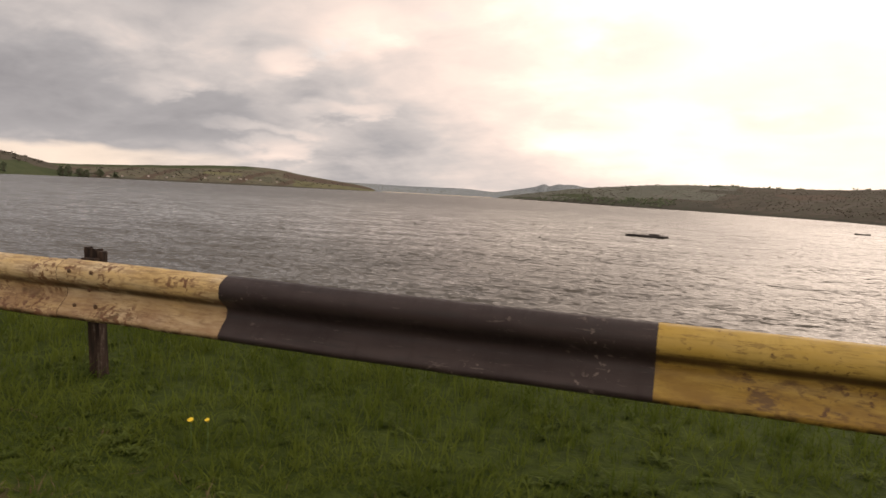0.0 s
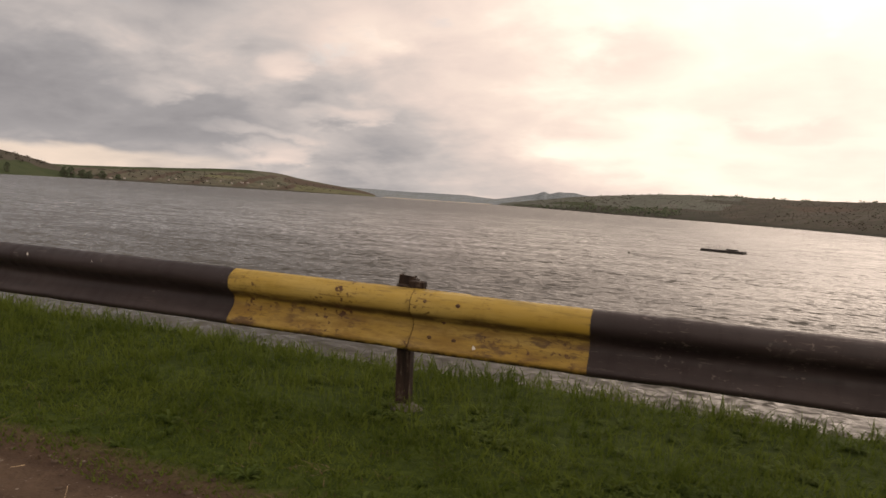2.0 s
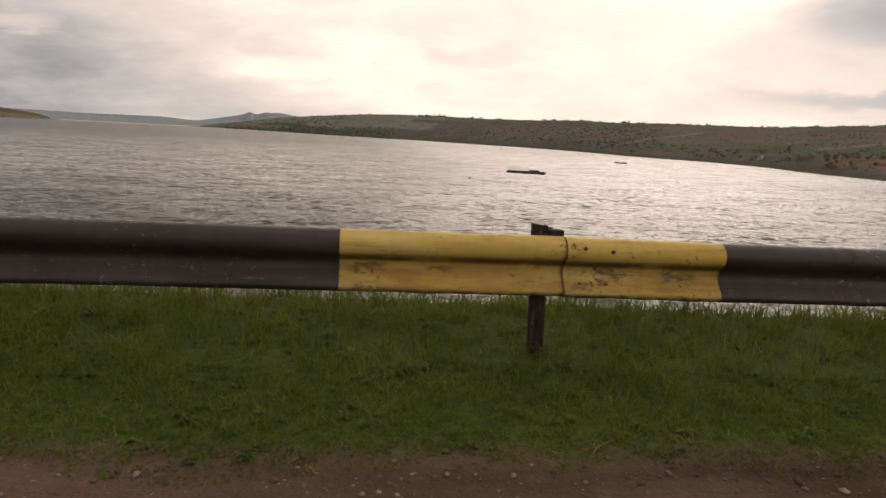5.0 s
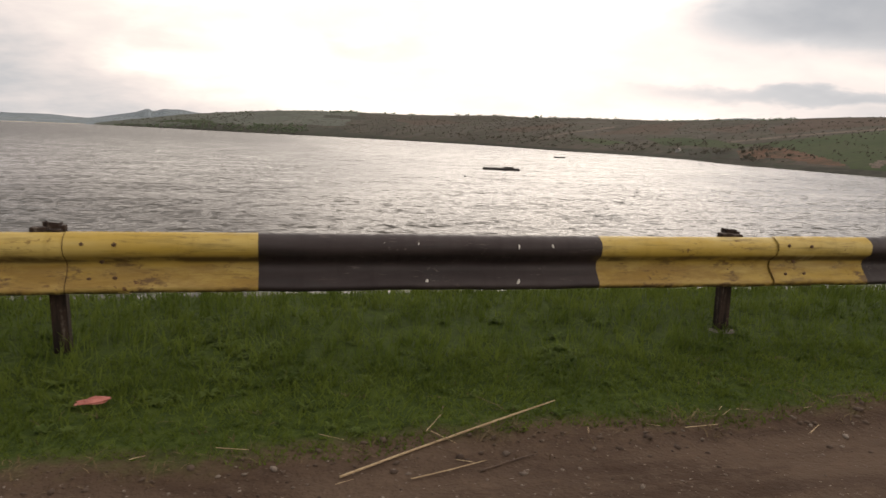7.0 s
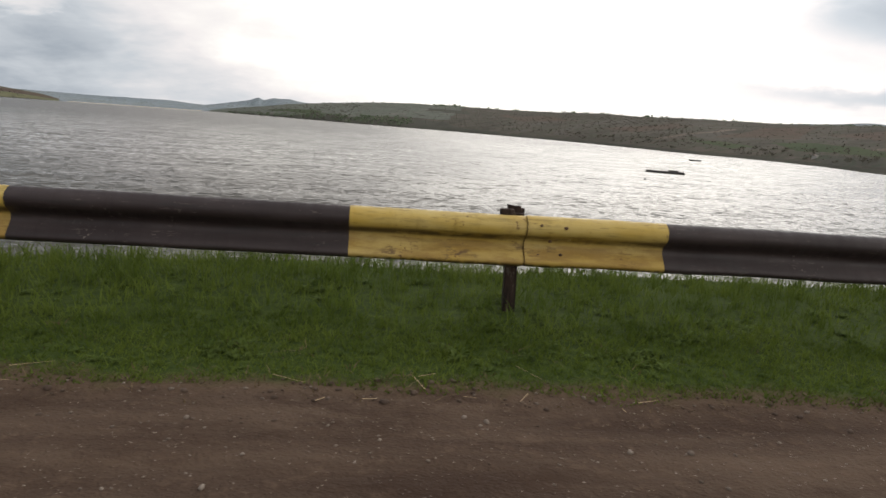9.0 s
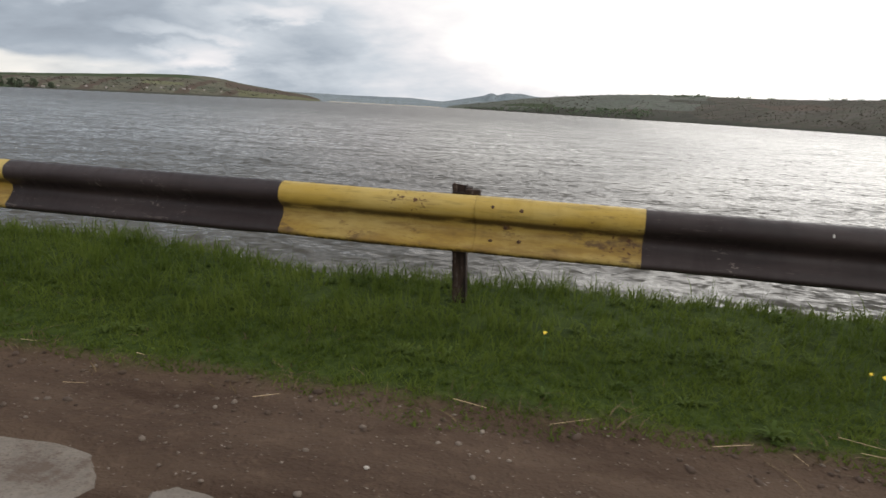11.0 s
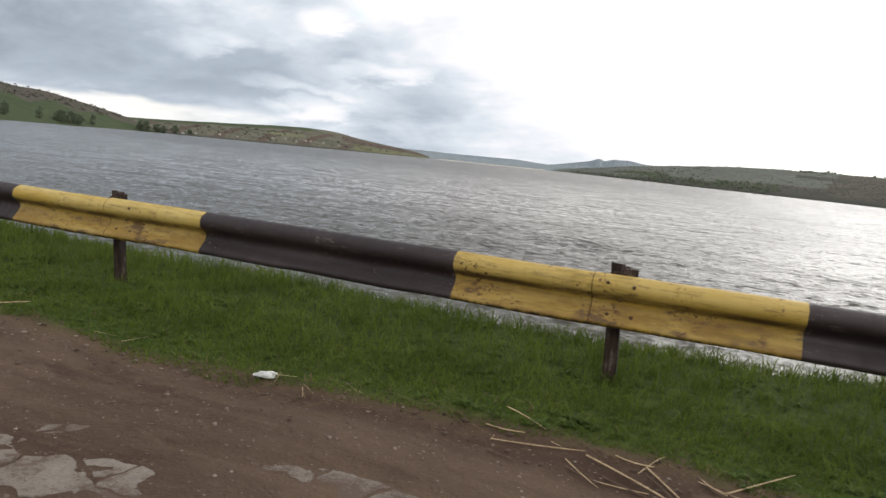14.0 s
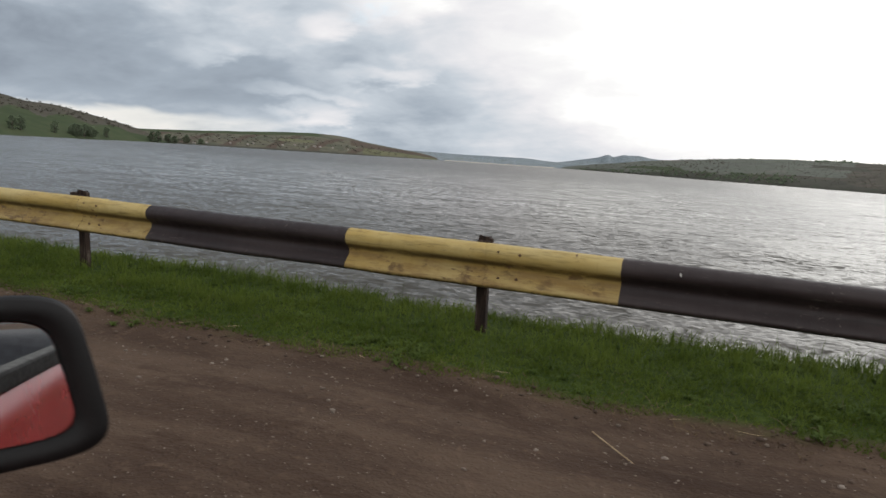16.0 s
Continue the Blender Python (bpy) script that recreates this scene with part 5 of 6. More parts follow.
def pebble_arrays(centres, sizes, seed):
    """Worn stones: uneven, flattened icosahedra half sunk in the ground."""
    r = np.random.default_rng(seed)
    g = (1 + 5 ** 0.5) / 2
    base = np.array([(-1, g, 0), (1, g, 0), (-1, -g, 0), (1, -g, 0), (0, -1, g), (0, 1, g), (0, -1, -g), (0, 1, -g), (g, 0, -1), (g, 0, 1), (-g, 0, -1), (-g, 0, 1)]) / 1.9
    tri = np.array([(0, 11, 5), (0, 5, 1), (0, 1, 7), (0, 7, 10), (0, 10, 11), (1, 5, 9), (5, 11, 4), (11, 10, 2), (10, 7, 6), (7, 1, 8), (3, 9, 4), (3, 4, 2), (3, 2, 6), (3, 6, 8), (3, 8, 9), (4, 9, 5), (2, 4, 11), (6, 2, 10), (8, 6, 7), (9, 8, 1)])
    n = len(centres)
    a = r.uniform(0, 2 * np.pi, n)
    q = base[None] * r.uniform(0.75, 1.2, (n, 12, 1)) * np.stack([r.uniform(0.8, 1.5, n), r.uniform(0.7, 1.1, n), r.uniform(0.45, 0.8, n)], -1)[:, None]
    x = q[..., 0] * np.cos(a)[:, None] - q[..., 1] * np.sin(a)[:, None]
    y = q[..., 0] * np.sin(a)[:, None] + q[..., 1] * np.cos(a)[:, None]
    v = np.stack([x, y, q[..., 2]], -1) * np.asarray(sizes)[:, None, None] + np.asarray(centres)[:, None]
    return v.reshape(-1, 3), (tri[None] + 12 * np.arange(n)[:, None, None]).reshape(-1, 3)


# gravel in the mud
STONE = foliage("pale_gravel", (0.075, 0.054, 0.042), (0.25, 0.208, 0.172))
cs, ss = [], []
for i in range(14000):
    x = r.uniform(-152, 8)
    y = float(grass_edge(np.array([x]))[0]) - abs(r.normal(0, 0.55)) - 0.03
    cs.append((x, y, 0))
    ss.append(min(0.003 + r.exponential(0.0038), 0.019))
cs = np.array(cs)
cs[:, 2] = ground_z(cs[:, 0], cs[:, 1]) + np.array(ss) * 0.15
v, f = pebble_arrays(cs, np.array(ss) * 0.85, 77)
tagged(mesh_from_arrays("gravel", v, f, [STONE]), "pale gravel trodden into the mud", "gravel", kind="stuff")


def stone(x, y, s, seed):
    bm = bmesh.new()
    bmesh.ops.create_icosphere(bm, subdivisions=2, radius=s * 0.9)
    for q in bm.verts:
        q.co *= 1 + 0.3 * noise.noise(q.co / s * 1.3 + Vector((seed, 0, 0)))
        q.co.z *= 0.6
    bm.transform(Matrix.Translation((x, y, gz(x, y) + s * 0.35)))
    tagged(put_mesh("pebble", bm, STONE_ONE, smooth=True), "pale rounded pebble in the mud", "stone", "loose pebbles")


STONE_ONE = plain("pale_pebble", (0.30, 0.27, 0.23), (0.48, 0.44, 0.39), 20.0, 0.85)
for i, (x, y, s) in enumerate([(-100.09, -1.65, 0.014), (-100.27, -1.68, 0.016), (-100.99, -1.82, 0.014), (-90.59, -1.68, 0.013), (-90.63, -1.66, 0.010), (-91.7, -1.55, 0.010), (-95.9, -1.75, 0.010), (-134.6, -1.55, 0.013)]):
    stone(x, y, s, i)


# lumps of kicked-up earth along the turf edge
CLOD = foliage("earth_clods", (0.050, 0.034, 0.026), (0.105, 0.076, 0.058))
rr = np.random.default_rng(91)
cx = rr.uniform(-152, 6, 9000)
cy = grass_edge(cx) - np.abs(rr.normal(0, 0.22, 9000)) + 0.06
cs_ = 0.003 + rr.exponential(0.0045, 9000).clip(0, 0.016)
v, f = pebble_arrays(np.stack([cx, cy, ground_z(cx, cy) + cs_ * 0.1], -1), cs_ * 1.0, 78)
tagged(mesh_from_arrays("earth_clods", v, f, [CLOD]), "dark clods of earth along the turf edge", "earth", kind="stuff")


# a crushed foil bag
def crumpled(name, lo, hi, size, seed, mats, label, cat, zoff=0.05):
    cx, cy = (lo[0] + hi[0]) / 2, (lo[1] + hi[1]) / 2
    d = Vector((hi[0] - lo[0], hi[1] - lo[1], 0))
    bm = bmesh.new()
    bmesh.ops.create_icosphere(bm, subdivisions=3, radius=1.0)
    for v in bm.verts:
        p = v.co.copy()
        k = 0.40 * noise.noise(p * 1.7 + Vector((seed, 2, 1))) + 0.55 * abs(noise.noise(p * 4.2 + Vector((seed, 5, 1)))) - 0.1
        p *= 1 + k
        v.co = Vector((p.x * d.length / 2, p.y * size[0], max(p.z, -0.5) * size[1] * (0.75 + 0.35 * p.x)))
    for f in bm.faces:
        f.material_index = 1 if (len(mats) > 1 and f.calc_center_median().x > d.length * 0.05 and f.normal.z > 0.35 and noise.noise(f.calc_center_median() * 14) > -0.1) else 0
    ob = put_mesh(name, bm, mats)
    ob.matrix_world = Matrix.Translation((cx, cy, gz(cx, cy) + zoff)) @ Matrix.Rotation(math.atan2(d.y, d.x), 4, "Z")
    tagged(ob, label, cat)


FOIL = plain("crumpled_silver_foil", (0.8, 0.8, 0.8), (0.92, 0.92, 0.92), 14.0, 0.22, 1.0, 0.7, 0.012)
FOIL_BLUE = plain("printed_blue_film", (0.10, 0.25, 0.42), (0.35, 0.5, 0.62), 9.0, 0.3, 0.2, 0.3, 0.01)


def foil_bag(x0, y0, x1, y1):
    """An emptied bag of stiff film: an arched, creased upper skin, hollow beneath its front edge, the underside
    coloured dark as shade.
    """
    length = math.hypot(x1 - x0, y1 - y0)
    bm = bmesh.new()
    nu, nv = 26, 12
    skins = []
    for under in (0, 1):
        grid = []
        for i in range(nu):
            u = i / (nu - 1)
            tall = 0.030 + 0.055 * u ** 0.8
            wide = 0.035 + 0.030 * math.sin(math.pi * min(u * 1.1, 1.0))
            row = []
            for j in range(nv):
                q = j / (nv - 1) * 2 - 1
                crease = 0.016 * noise.noise(Vector((u * 9, q * 2.5, 1))) + 0.008 * abs(noise.noise(Vector((u * 23, q * 6, 4))))
                z = tall * (1 - 0.55 * q * q) - (0.35 * tall if q > 0.8 else 0) + crease
                y = q * wide + 0.010 * noise.noise(Vector((u * 12, q * 3, 9)))
                row.append(bm.verts.new((u * length + 0.012 * noise.noise(Vector((q * 4, u * 3, 2))), y + under * 0.004, max(z - under * 0.006, 0.004 + (1 - under) * 0.004))))
            grid.append(row)
        skins.append(grid)
    for k, grid in enumerate(skins):
        for i in range(nu - 1):
            for j in range(nv - 1):
                f = bm.faces.new((grid[i][j], grid[i + 1][j], grid[i + 1][j + 1], grid[i][j + 1]))
                f.material_index = 2 if k else (1 if 11 < i < 21 and 4 < j < 8 else 0)
    edge = [(i, 0) for i in range(nu)] + [(nu - 1, j) for j in range(1, nv)] + [(i, nv - 1) for i in range(nu - 2, -1, -1)] + [(0, j) for j in range(nv - 2, 0, -1)]
    for (a, b), (c, d) in zip(edge, edge[1:] + edge[:1]):
        bm.faces.new((skins[0][a][b], skins[0][c][d], skins[1][c][d], skins[1][a][b]))
    ob = put_mesh("foil_bag", bm, [FOIL, FOIL_BLUE, UNDERSIDE_SHADE])
    ob.matrix_world = Matrix.Translation((x0, y0, gz((x0 + x1) / 2, (y0 + y1) / 2) + 0.025)) @ Matrix.Rotation(math.atan2(y1 - y0, x1 - x0), 4, "Z")
    tagged(ob, "crumpled silver snack bag lying in the grass", "bag")


# dark colour of the under skin, painting the shade in the hollow
UNDERSIDE_SHADE = plain("foil_underside_shade", (0.05, 0.045, 0.04), (0.12, 0.11, 0.10), 20.0, 0.6)
foil_bag(-46.25, -0.98, -45.98, -0.93)
WHITE_FILM = plain("white_plastic_film", (0.40, 0.40, 0.38), (0.62, 0.62, 0.60), 20.0, 0.45)
crumpled("plastic_scrap", (-125.67, -1.17), (-125.57, -1.12), (0.028, 0.026), 8.0, [WHITE_FILM], "crumpled white plastic scrap on the mud", "litter", 0.02)
RED_LID = plain("faded_red_plastic", (0.30, 0.075, 0.055), (0.44, 0.15, 0.12), 14.0, 0.5)
crumpled("plastic_scrap", (-59.72, -0.695), (-59.60, -0.66), (0.030, 0.016), 5.0, [RED_LID], "crumpled faded red plastic scrap in the grass", "litter", 0.03)

# ---- broken concrete edge of the road ----
def clip_cell(poly, px, py, nx, ny):
    """Cuts a polygon by the line through (px, py) with normal (nx, ny), keeping the inner side."""
    out = []
    for (ax, ay), (bx, by) in zip(poly, poly[1:] + poly[:1]):
        da, db = (ax - px) * nx + (ay - py) * ny, (bx - px) * nx + (by - py) * ny
        if da <= 0:
            out.append((ax, ay))
        if da * db < 0:
            t = da / (da - db)
            out.append((ax + (bx - ax) * t, ay + (by - ay) * t))
    return out


def rounded(poly):
    """Corners worn off."""
    for f in (0.17,):
        poly = [(a[0] + (b[0] - a[0]) * t, a[1] + (b[1] - a[1]) * t) for a, b in zip(poly, poly[1:] + poly[:1]) for t in (f, 1 - f)]
    return poly


def slab_zone(x0, x1, step, gaps, seed):
    r = random.Random(seed)
    seeds = {}
    nx, ny = int((x1 - x0) / step), int(1.6 / step)
    for i in range(nx):
        for j in range(ny):
            if r.random() < 0.68:
                seeds[i, j] = (x0 + (i + r.uniform(0.0, 1.0)) * step, -1.62 - (j + r.uniform(0.0, 1.0)) * step)
    out = []
    for (i, j), (sx, sy) in seeds.items():
        if slab_cover(sx) < 0.02:
            continue
        s = step * 2.2
        poly = [(sx - s, sy - s), (sx + s, sy - s), (sx + s, sy + s), (sx - s, sy + s)]
        for di, dj in ((a, b) for a in (-2, -1, 0, 1, 2) for b in (-2, -1, 0, 1, 2) if a or b):
            q = seeds.get((i + di, j + dj))
            if q and len(poly) > 2:
                dx, dy = q[0] - sx, q[1] - sy
                L = math.hypot(dx, dy)
                gap = gaps * (0.2 + 2.2 * abs(noise.noise(Vector((sx + q[0], sy + q[1], 0)) * 0.9)))
                poly = clip_cell(poly, sx + dx / 2 - dx / L * gap, sy + dy / 2 - dy / L * gap, dx / L, dy / L)
        # the outer edge of the road wanders
        poly = clip_cell(poly, sx, float(paving_edge(sx)) + 0.08 + 0.06 * noise.noise(Vector((sx * 0.9, 0, 0))), 0.15 * math.sin(sx * 3), 1) if len(poly) > 2 else poly
        if len(poly) > 2:
            area = abs(sum(a[0] * b[1] - b[0] * a[1] for a, b in zip(poly, poly[1:] + poly[:1]))) / 2
            if area > 0.12 * step * step:
                out.append((sx, sy, rounded(poly)))
    return out


def slab_pieces():
    return slab_zone(-142, -121, 0.17, 0.012, 21) + slab_zone(-121, -117.5, 0.28, 0.012, 27) + slab_zone(-117.5, -113, 0.23, 0.032, 25) + slab_zone(-113, -107, 0.32, 0.011, 24) + slab_zone(-107, -99, 0.31, 0.012, 22) + slab_zone(-99, -88, 0.66, 0.008, 31) + slab_zone(-88, -84, 0.31, 0.012, 22) + slab_zone(-84, -57, 0.24, 0.010, 23)


def slab_mesh(bm, poly, top):
    # worn, uneven outline
    ring = []
    for (ax, ay), (bx, by) in zip(poly, poly[1:] + poly[:1]):
        L = math.hypot(bx - ax, by - ay)
        n = max(1, int(L / 0.035))
        for k in range(n):
            f = k / n
            x, y = ax + (bx - ax) * f, ay + (by - ay) * f
            # cracks wander: both sides of one follow the same bends
            du = 0.045 * noise.noise(Vector((x * 5, y * 5, 0))) + 0.027 * noise.noise(Vector((x * 15, y * 15, 3)))
            dv = 0.045 * noise.noise(Vector((x * 5, y * 5, 8))) + 0.027 * noise.noise(Vector((x * 15, y * 15, 11)))
            chip = 0.009 * noise.noise(Vector((x * 37, y * 37, 5)))
            ring.append((x + du + chip, y + dv - chip))
    cx, cy = sum(p[0] for p in ring) / len(ring), sum(p[1] for p in ring) / len(ring)
    arr = np.array(ring)
    level = [float(q) + top for q in base_z(arr[:, 0], arr[:, 1])]
    hi = [bm.verts.new((cx + (x - cx) * 0.965, cy + (y - cy) * 0.965, q)) for (x, y), q in zip(ring, level)]
    lo = [bm.verts.new((x, y, q - 0.010)) for (x, y), q in zip(ring, level)]
    lo2 = [bm.verts.new((x, y, q - 0.05)) for (x, y), q in zip(ring, level)]
    bm.faces.new(hi)
    m = len(ring)
    for a, b in ((lo, hi), (lo2, lo)):
        for j in range(m):
            bm.faces.new((a[j], a[(j + 1) % m], b[(j + 1) % m], b[j]))


road = tagged(new("road_paving"), "pale cracked concrete paving at the road's muddy edge", "road", kind="structure")
pieces = slab_pieces()
near = [p for p in pieces if -131 < p[0] < -87 and p[1] > -2.75]
near.sort(key=lambda p: -p[1])
single = set(id(p) for p in near[:290])
rest, worn = bmesh.new(), bmesh.new()
for p in pieces:
    top = 0.0025 * noise.noise(Vector((p[0] * 3, p[1] * 3, 0)))
    if id(p) in single:
        bm = bmesh.new()
        slab_mesh(bm, p[2], top)
        part("slab", bm, CAKED if p[0] < -120 else CONCRETE, road)
    else:
        slab_mesh(worn if p[0] < -120 else rest, p[2], top)
for bm, mat, text in ((rest, CONCRETE, "cracked concrete slabs"), (worn, CAKED, "mud-caked concrete slabs")):
    ob = part("slabs", bm, mat, road, text)
    ob["kind"] = "stuff"

# ---- grass ----
def blades(n, xr, yfun, hfun, wide, seed, bend=0.5):
    r = np.random.default_rng(seed)
    x = r.uniform(*xr, n)
    y = yfun(x, r)
    # grow in tufts
    m = max(n // 9, 1)
    pick = r.integers(0, m, n)
    keep = r.uniform(0, 1, n) < 0.6
    x = np.where(keep, x[pick] + r.normal(0, 0.022, n), x)
    y = np.where(keep, y[pick] + r.normal(0, 0.022, n), y)
    h = hfun(x, y, r)
    z = ground_z(x, y) - 0.01
    a = r.uniform(0, 2 * np.pi, n)
    lean = np.abs(r.normal(0, bend, n)) * h
    b = r.uniform(0, 2 * np.pi, n)
    w = wide * r.uniform(0.6, 1.4, n)
    s = np.stack([np.cos(a) * w, np.sin(a) * w, np.zeros(n)], -1)
    l = np.stack([np.cos(b) * lean, np.sin(b) * lean, np.zeros(n)], -1)
    root = np.stack([x, y, z], -1)
    up = np.zeros((n, 3))
    up[:, 2] = h
    mid = root + up * 0.55 + l * 0.3
    tip = root + up * np.where(lean > h * 0.9, 0.8, 1.0)[:, None] + l
    v = np.stack([root - s, root + s, mid - s * 0.8, mid + s * 0.8, tip], 1).reshape(-1, 3)
    k = (np.arange(n) * 5)[:, None]
    t = np.concatenate([k + np.array([[0, 1, 3]]), k + np.array([[0, 3, 2]]), k + np.array([[2, 3, 4]])], 1).reshape(-1, 3)
    return v, t


def verge_y(x, r):
    e = grass_edge(x) + 0.10 * wave(x, x * 0, 2.2, 12) + 0.05 * wave(x, x * 0, 9.0, 13)
    return e + (np.interp(x, CREST_X, CREST_Y) + 0.45 - e) * r.uniform(0, 1, len(x)) ** 0.95


def verge_h(x, y, r):
    e = grass_edge(x)
    f = np.clip((y - e) / 1.3, 0, 1)
    lush = 0.45 + 0.35 * wave(x, y, 1.3, 14) + 0.35 * wave(x, y, 5.5, 15)
    return (0.03 + 0.040 * f + 0.060 * np.clip(lush, 0, 1.2) * f + 0.030 * np.clip((y - 0.45) / 0.6, 0, 1)) * r.uniform(0.5, 1.45, len(x))


v, t = blades(430000, (-156, 9), verge_y, verge_h, 0.0036, 51, 1.0)
tagged(mesh_from_arrays("grass", v, t, [GRASS]), "lush green spring grass on the dam verge", "grass", kind="stuff")
def short_turf(n, seed):
    """Close-cropped single-triangle blades near the turf's edge."""
    r = np.random.default_rng(seed)
    x = r.uniform(-156, 9, n)
    e = grass_edge(x) + 0.10 * wave(x, x * 0, 2.2, 12) + 0.05 * wave(x, x * 0, 9.0, 13)
    y = e - 0.05 + 1.1 * r.uniform(0, 1, n) ** 1.3
    h = r.uniform(0.012, 0.05, n) * (0.6 + 0.5 * np.clip((y - e) / 0.5, 0, 1))
    a, b = r.uniform(0, 2 * np.pi, n), r.uniform(0, 2 * np.pi, n)
    w = r.uniform(0.0026, 0.0065, n)
    root = np.stack([x, y, ground_z(x, y) - 0.004], -1)
    s = np.stack([np.cos(a) * w, np.sin(a) * w, np.zeros(n)], -1)
    tip = root + np.stack([np.cos(b) * h * 0.8, np.sin(b) * h * 0.8, h], -1)
    return np.stack([root - s, root + s, tip], 1).reshape(-1, 3), np.arange(3 * n).reshape(-1, 3)


v, t = short_turf(360000, 55)
tagged(mesh_from_arrays("short_turf", v, t, [GRASS]), "short cropped turf thinning out into the mud", "grass", kind="stuff")
v, t = blades(46000, (-156, 9), lambda x, r: np.interp(x, CREST_X, CREST_Y) - 0.15 + np.abs(r.normal(0, 0.3, len(x))), lambda x, y, r: (0.056 + 0.045 * (x < -85) + 0.024 * ((x > -76) & (x < -42))) * (0.8 + 0.45 * np.clip(wave(x, y * 0, 1.6, 33), -0.8, 1)) * r.uniform(0.5, 1.4, len(x)), 0.0034, 52, 0.8)
tagged(mesh_from_arrays("tall_grass", v, t, [GRASS]), "taller grass along the crest above the water", "grass", kind="stuff")
v, t = blades(900, (-2.72, -2.12), lambda x, r: 0.45 + r.normal(0, 0.14, len(x)), lambda x, y, r: 0.20 * r.uniform(0.4, 1.3, len(x)), 0.0034, 56, 0.55)
tagged(mesh_from_arrays("grass_tuft", v, t, [GRASS]), "tall uncut grass tuft at a pole's foot", "grass", kind="stuff")
v, t = blades(1500, (-156, -84), lambda x, r: np.interp(x, CREST_X, CREST_Y) - 0.1 + np.abs(r.normal(0, 0.25, len(x))), lambda x, y, r: r.uniform(0.10, 0.24, len(x)), 0.0024, 57, 0.45)
tagged(mesh_from_arrays("seed_stalks", v, t, [GRASS]), "thin tall grass stalks along the crest", "grass", kind="stuff")
v, t = blades(26000, (-156, 9), lambda x, r: grass_edge(x) + np.where(r.uniform(0, 1, len(x)) < 0.7, r.normal(0.0, 0.09, len(x)), r.uniform(0, 0.7, len(x))), lambda x, y, r: 0.035 * r.uniform(0.4, 1.6, len(x)), 0.0024, 53, 1.9)
tagged(mesh_from_arrays("withered_grass", v, t, [DRYGRASS]), "withered grass tips at the turf edge", "grass", kind="stuff")


weed_v, weed_f = [], []


def weed(x, y, s, seed):
    r = random.Random(seed)
    base = Vector((x, y, gz(x, y)))
    for i in range(14):
        a = r.uniform(0, 6.28)
        L, w, e = s * r.uniform(0.5, 1.0), s * r.uniform(0.14, 0.26), r.uniform(0.3, 1.1)
        d = Vector((math.cos(a), math.sin(a), 0))
        side = Vector((-math.sin(a), math.cos(a), 0)) * w / 2
        m1 = base + d * L * 0.4 + Vector((0, 0, L * 0.5 * e))
        m2 = base + d * L * 0.75 + Vector((0, 0, L * 0.6 * e))
        tip = base + d * L + Vector((0, 0, L * 0.45 * e))
        k = len(weed_v)
        weed_v.extend(tuple(q) for q in (base - side * 0.3, base + side * 0.3, m1 - side, m1 + side, m1 - Vector((0, 0, w * 0.2)), m2 - side * 0.8, m2 + side * 0.8, tip))
        weed_f.extend([(k, k + 1, k + 4), (k, k + 4, k + 2), (k + 1, k + 3, k + 4), (k + 2, k + 4, k + 5), (k + 4, k + 6, k + 5), (k + 4, k + 3, k + 6), (k + 5, k + 6, k + 7)])


r = random.Random(61)
for i in range(2600):
    cx, cy = r.uniform(-152, 5), r.uniform(-1.1, 0.85)
    for j in range(r.randint(1, 4)):
        weed(cx + r.gauss(0, 0.08), cy + r.gauss(0, 0.06), r.uniform(0.025, 0.06) * (1.5 if r.random() < 0.12 else 1.0), i * 7 + j)
# denser dark clumps, some of them where the turf is trodden least
CLUMPS = [(-61.75, -0.82, 0.10), (-92.25, -0.45, 0.13), (-44.2, -0.32, 0.12), (-12.4, -0.50, 0.14), (-9.6, 0.08, 0.12), (-9.3, 0.22, 0.13), (-50.4, -0.19, 0.14), (-50.1, -0.24, 0.10), (-2.40, 0.30, 0.12), (-0.1, 0.12, 0.14), (-115.8, -0.5, 0.12), (-94.6, -0.3, 0.12)]
CLUMPS += [(r.uniform(-152, 5), r.uniform(-0.85, 0.5), r.uniform(0.05, 0.13)) for _ in range(150)]
for i, (cx, cy, spread) in enumerate(CLUMPS):
    for j in range(int(9 + 130 * spread)):
        weed(cx + r.gauss(0, spread * 1.2), cy + r.gauss(0, spread * 0.8), r.uniform(0.030, 0.065), 5000 + i * 40 + j)
tagged(mesh_from_arrays("weeds", np.array(weed_v), np.array(weed_f), [WEED]), "broad-leaved dark green weeds in the verge", "weeds", kind="stuff")

PETAL = plain("yellow_petals", (0.75, 0.50, 0.02), (0.85, 0.65, 0.05), 60.0, 0.6)
STEM = plain("flower_stem", (0.05, 0.10, 0.02), (0.09, 0.15, 0.04), 40.0, 0.7)


def flower(x, y, s):
    tag = new("dandelion")
    z = gz(x, y)
    tag.matrix_world = Matrix.Translation((x, y, z))
    part("stem", tube(bmesh.new(), [(0, 0, -0.02), (0.005, 0, 0.07), (0, 0, 0.13)], 0.002, 5), STEM, tag)
    bm = bmesh.new()
    bmesh.ops.create_cone(bm, cap_ends=True, segments=10, radius1=s * 0.4, radius2=s, depth=0.012, matrix=pose(0, 0, 0.135, 25, 0, 0))
    part("flower_head", bm, PETAL, tag)
    tagged(tag, "yellow dandelion flower in the grass", "flower", "dandelions")


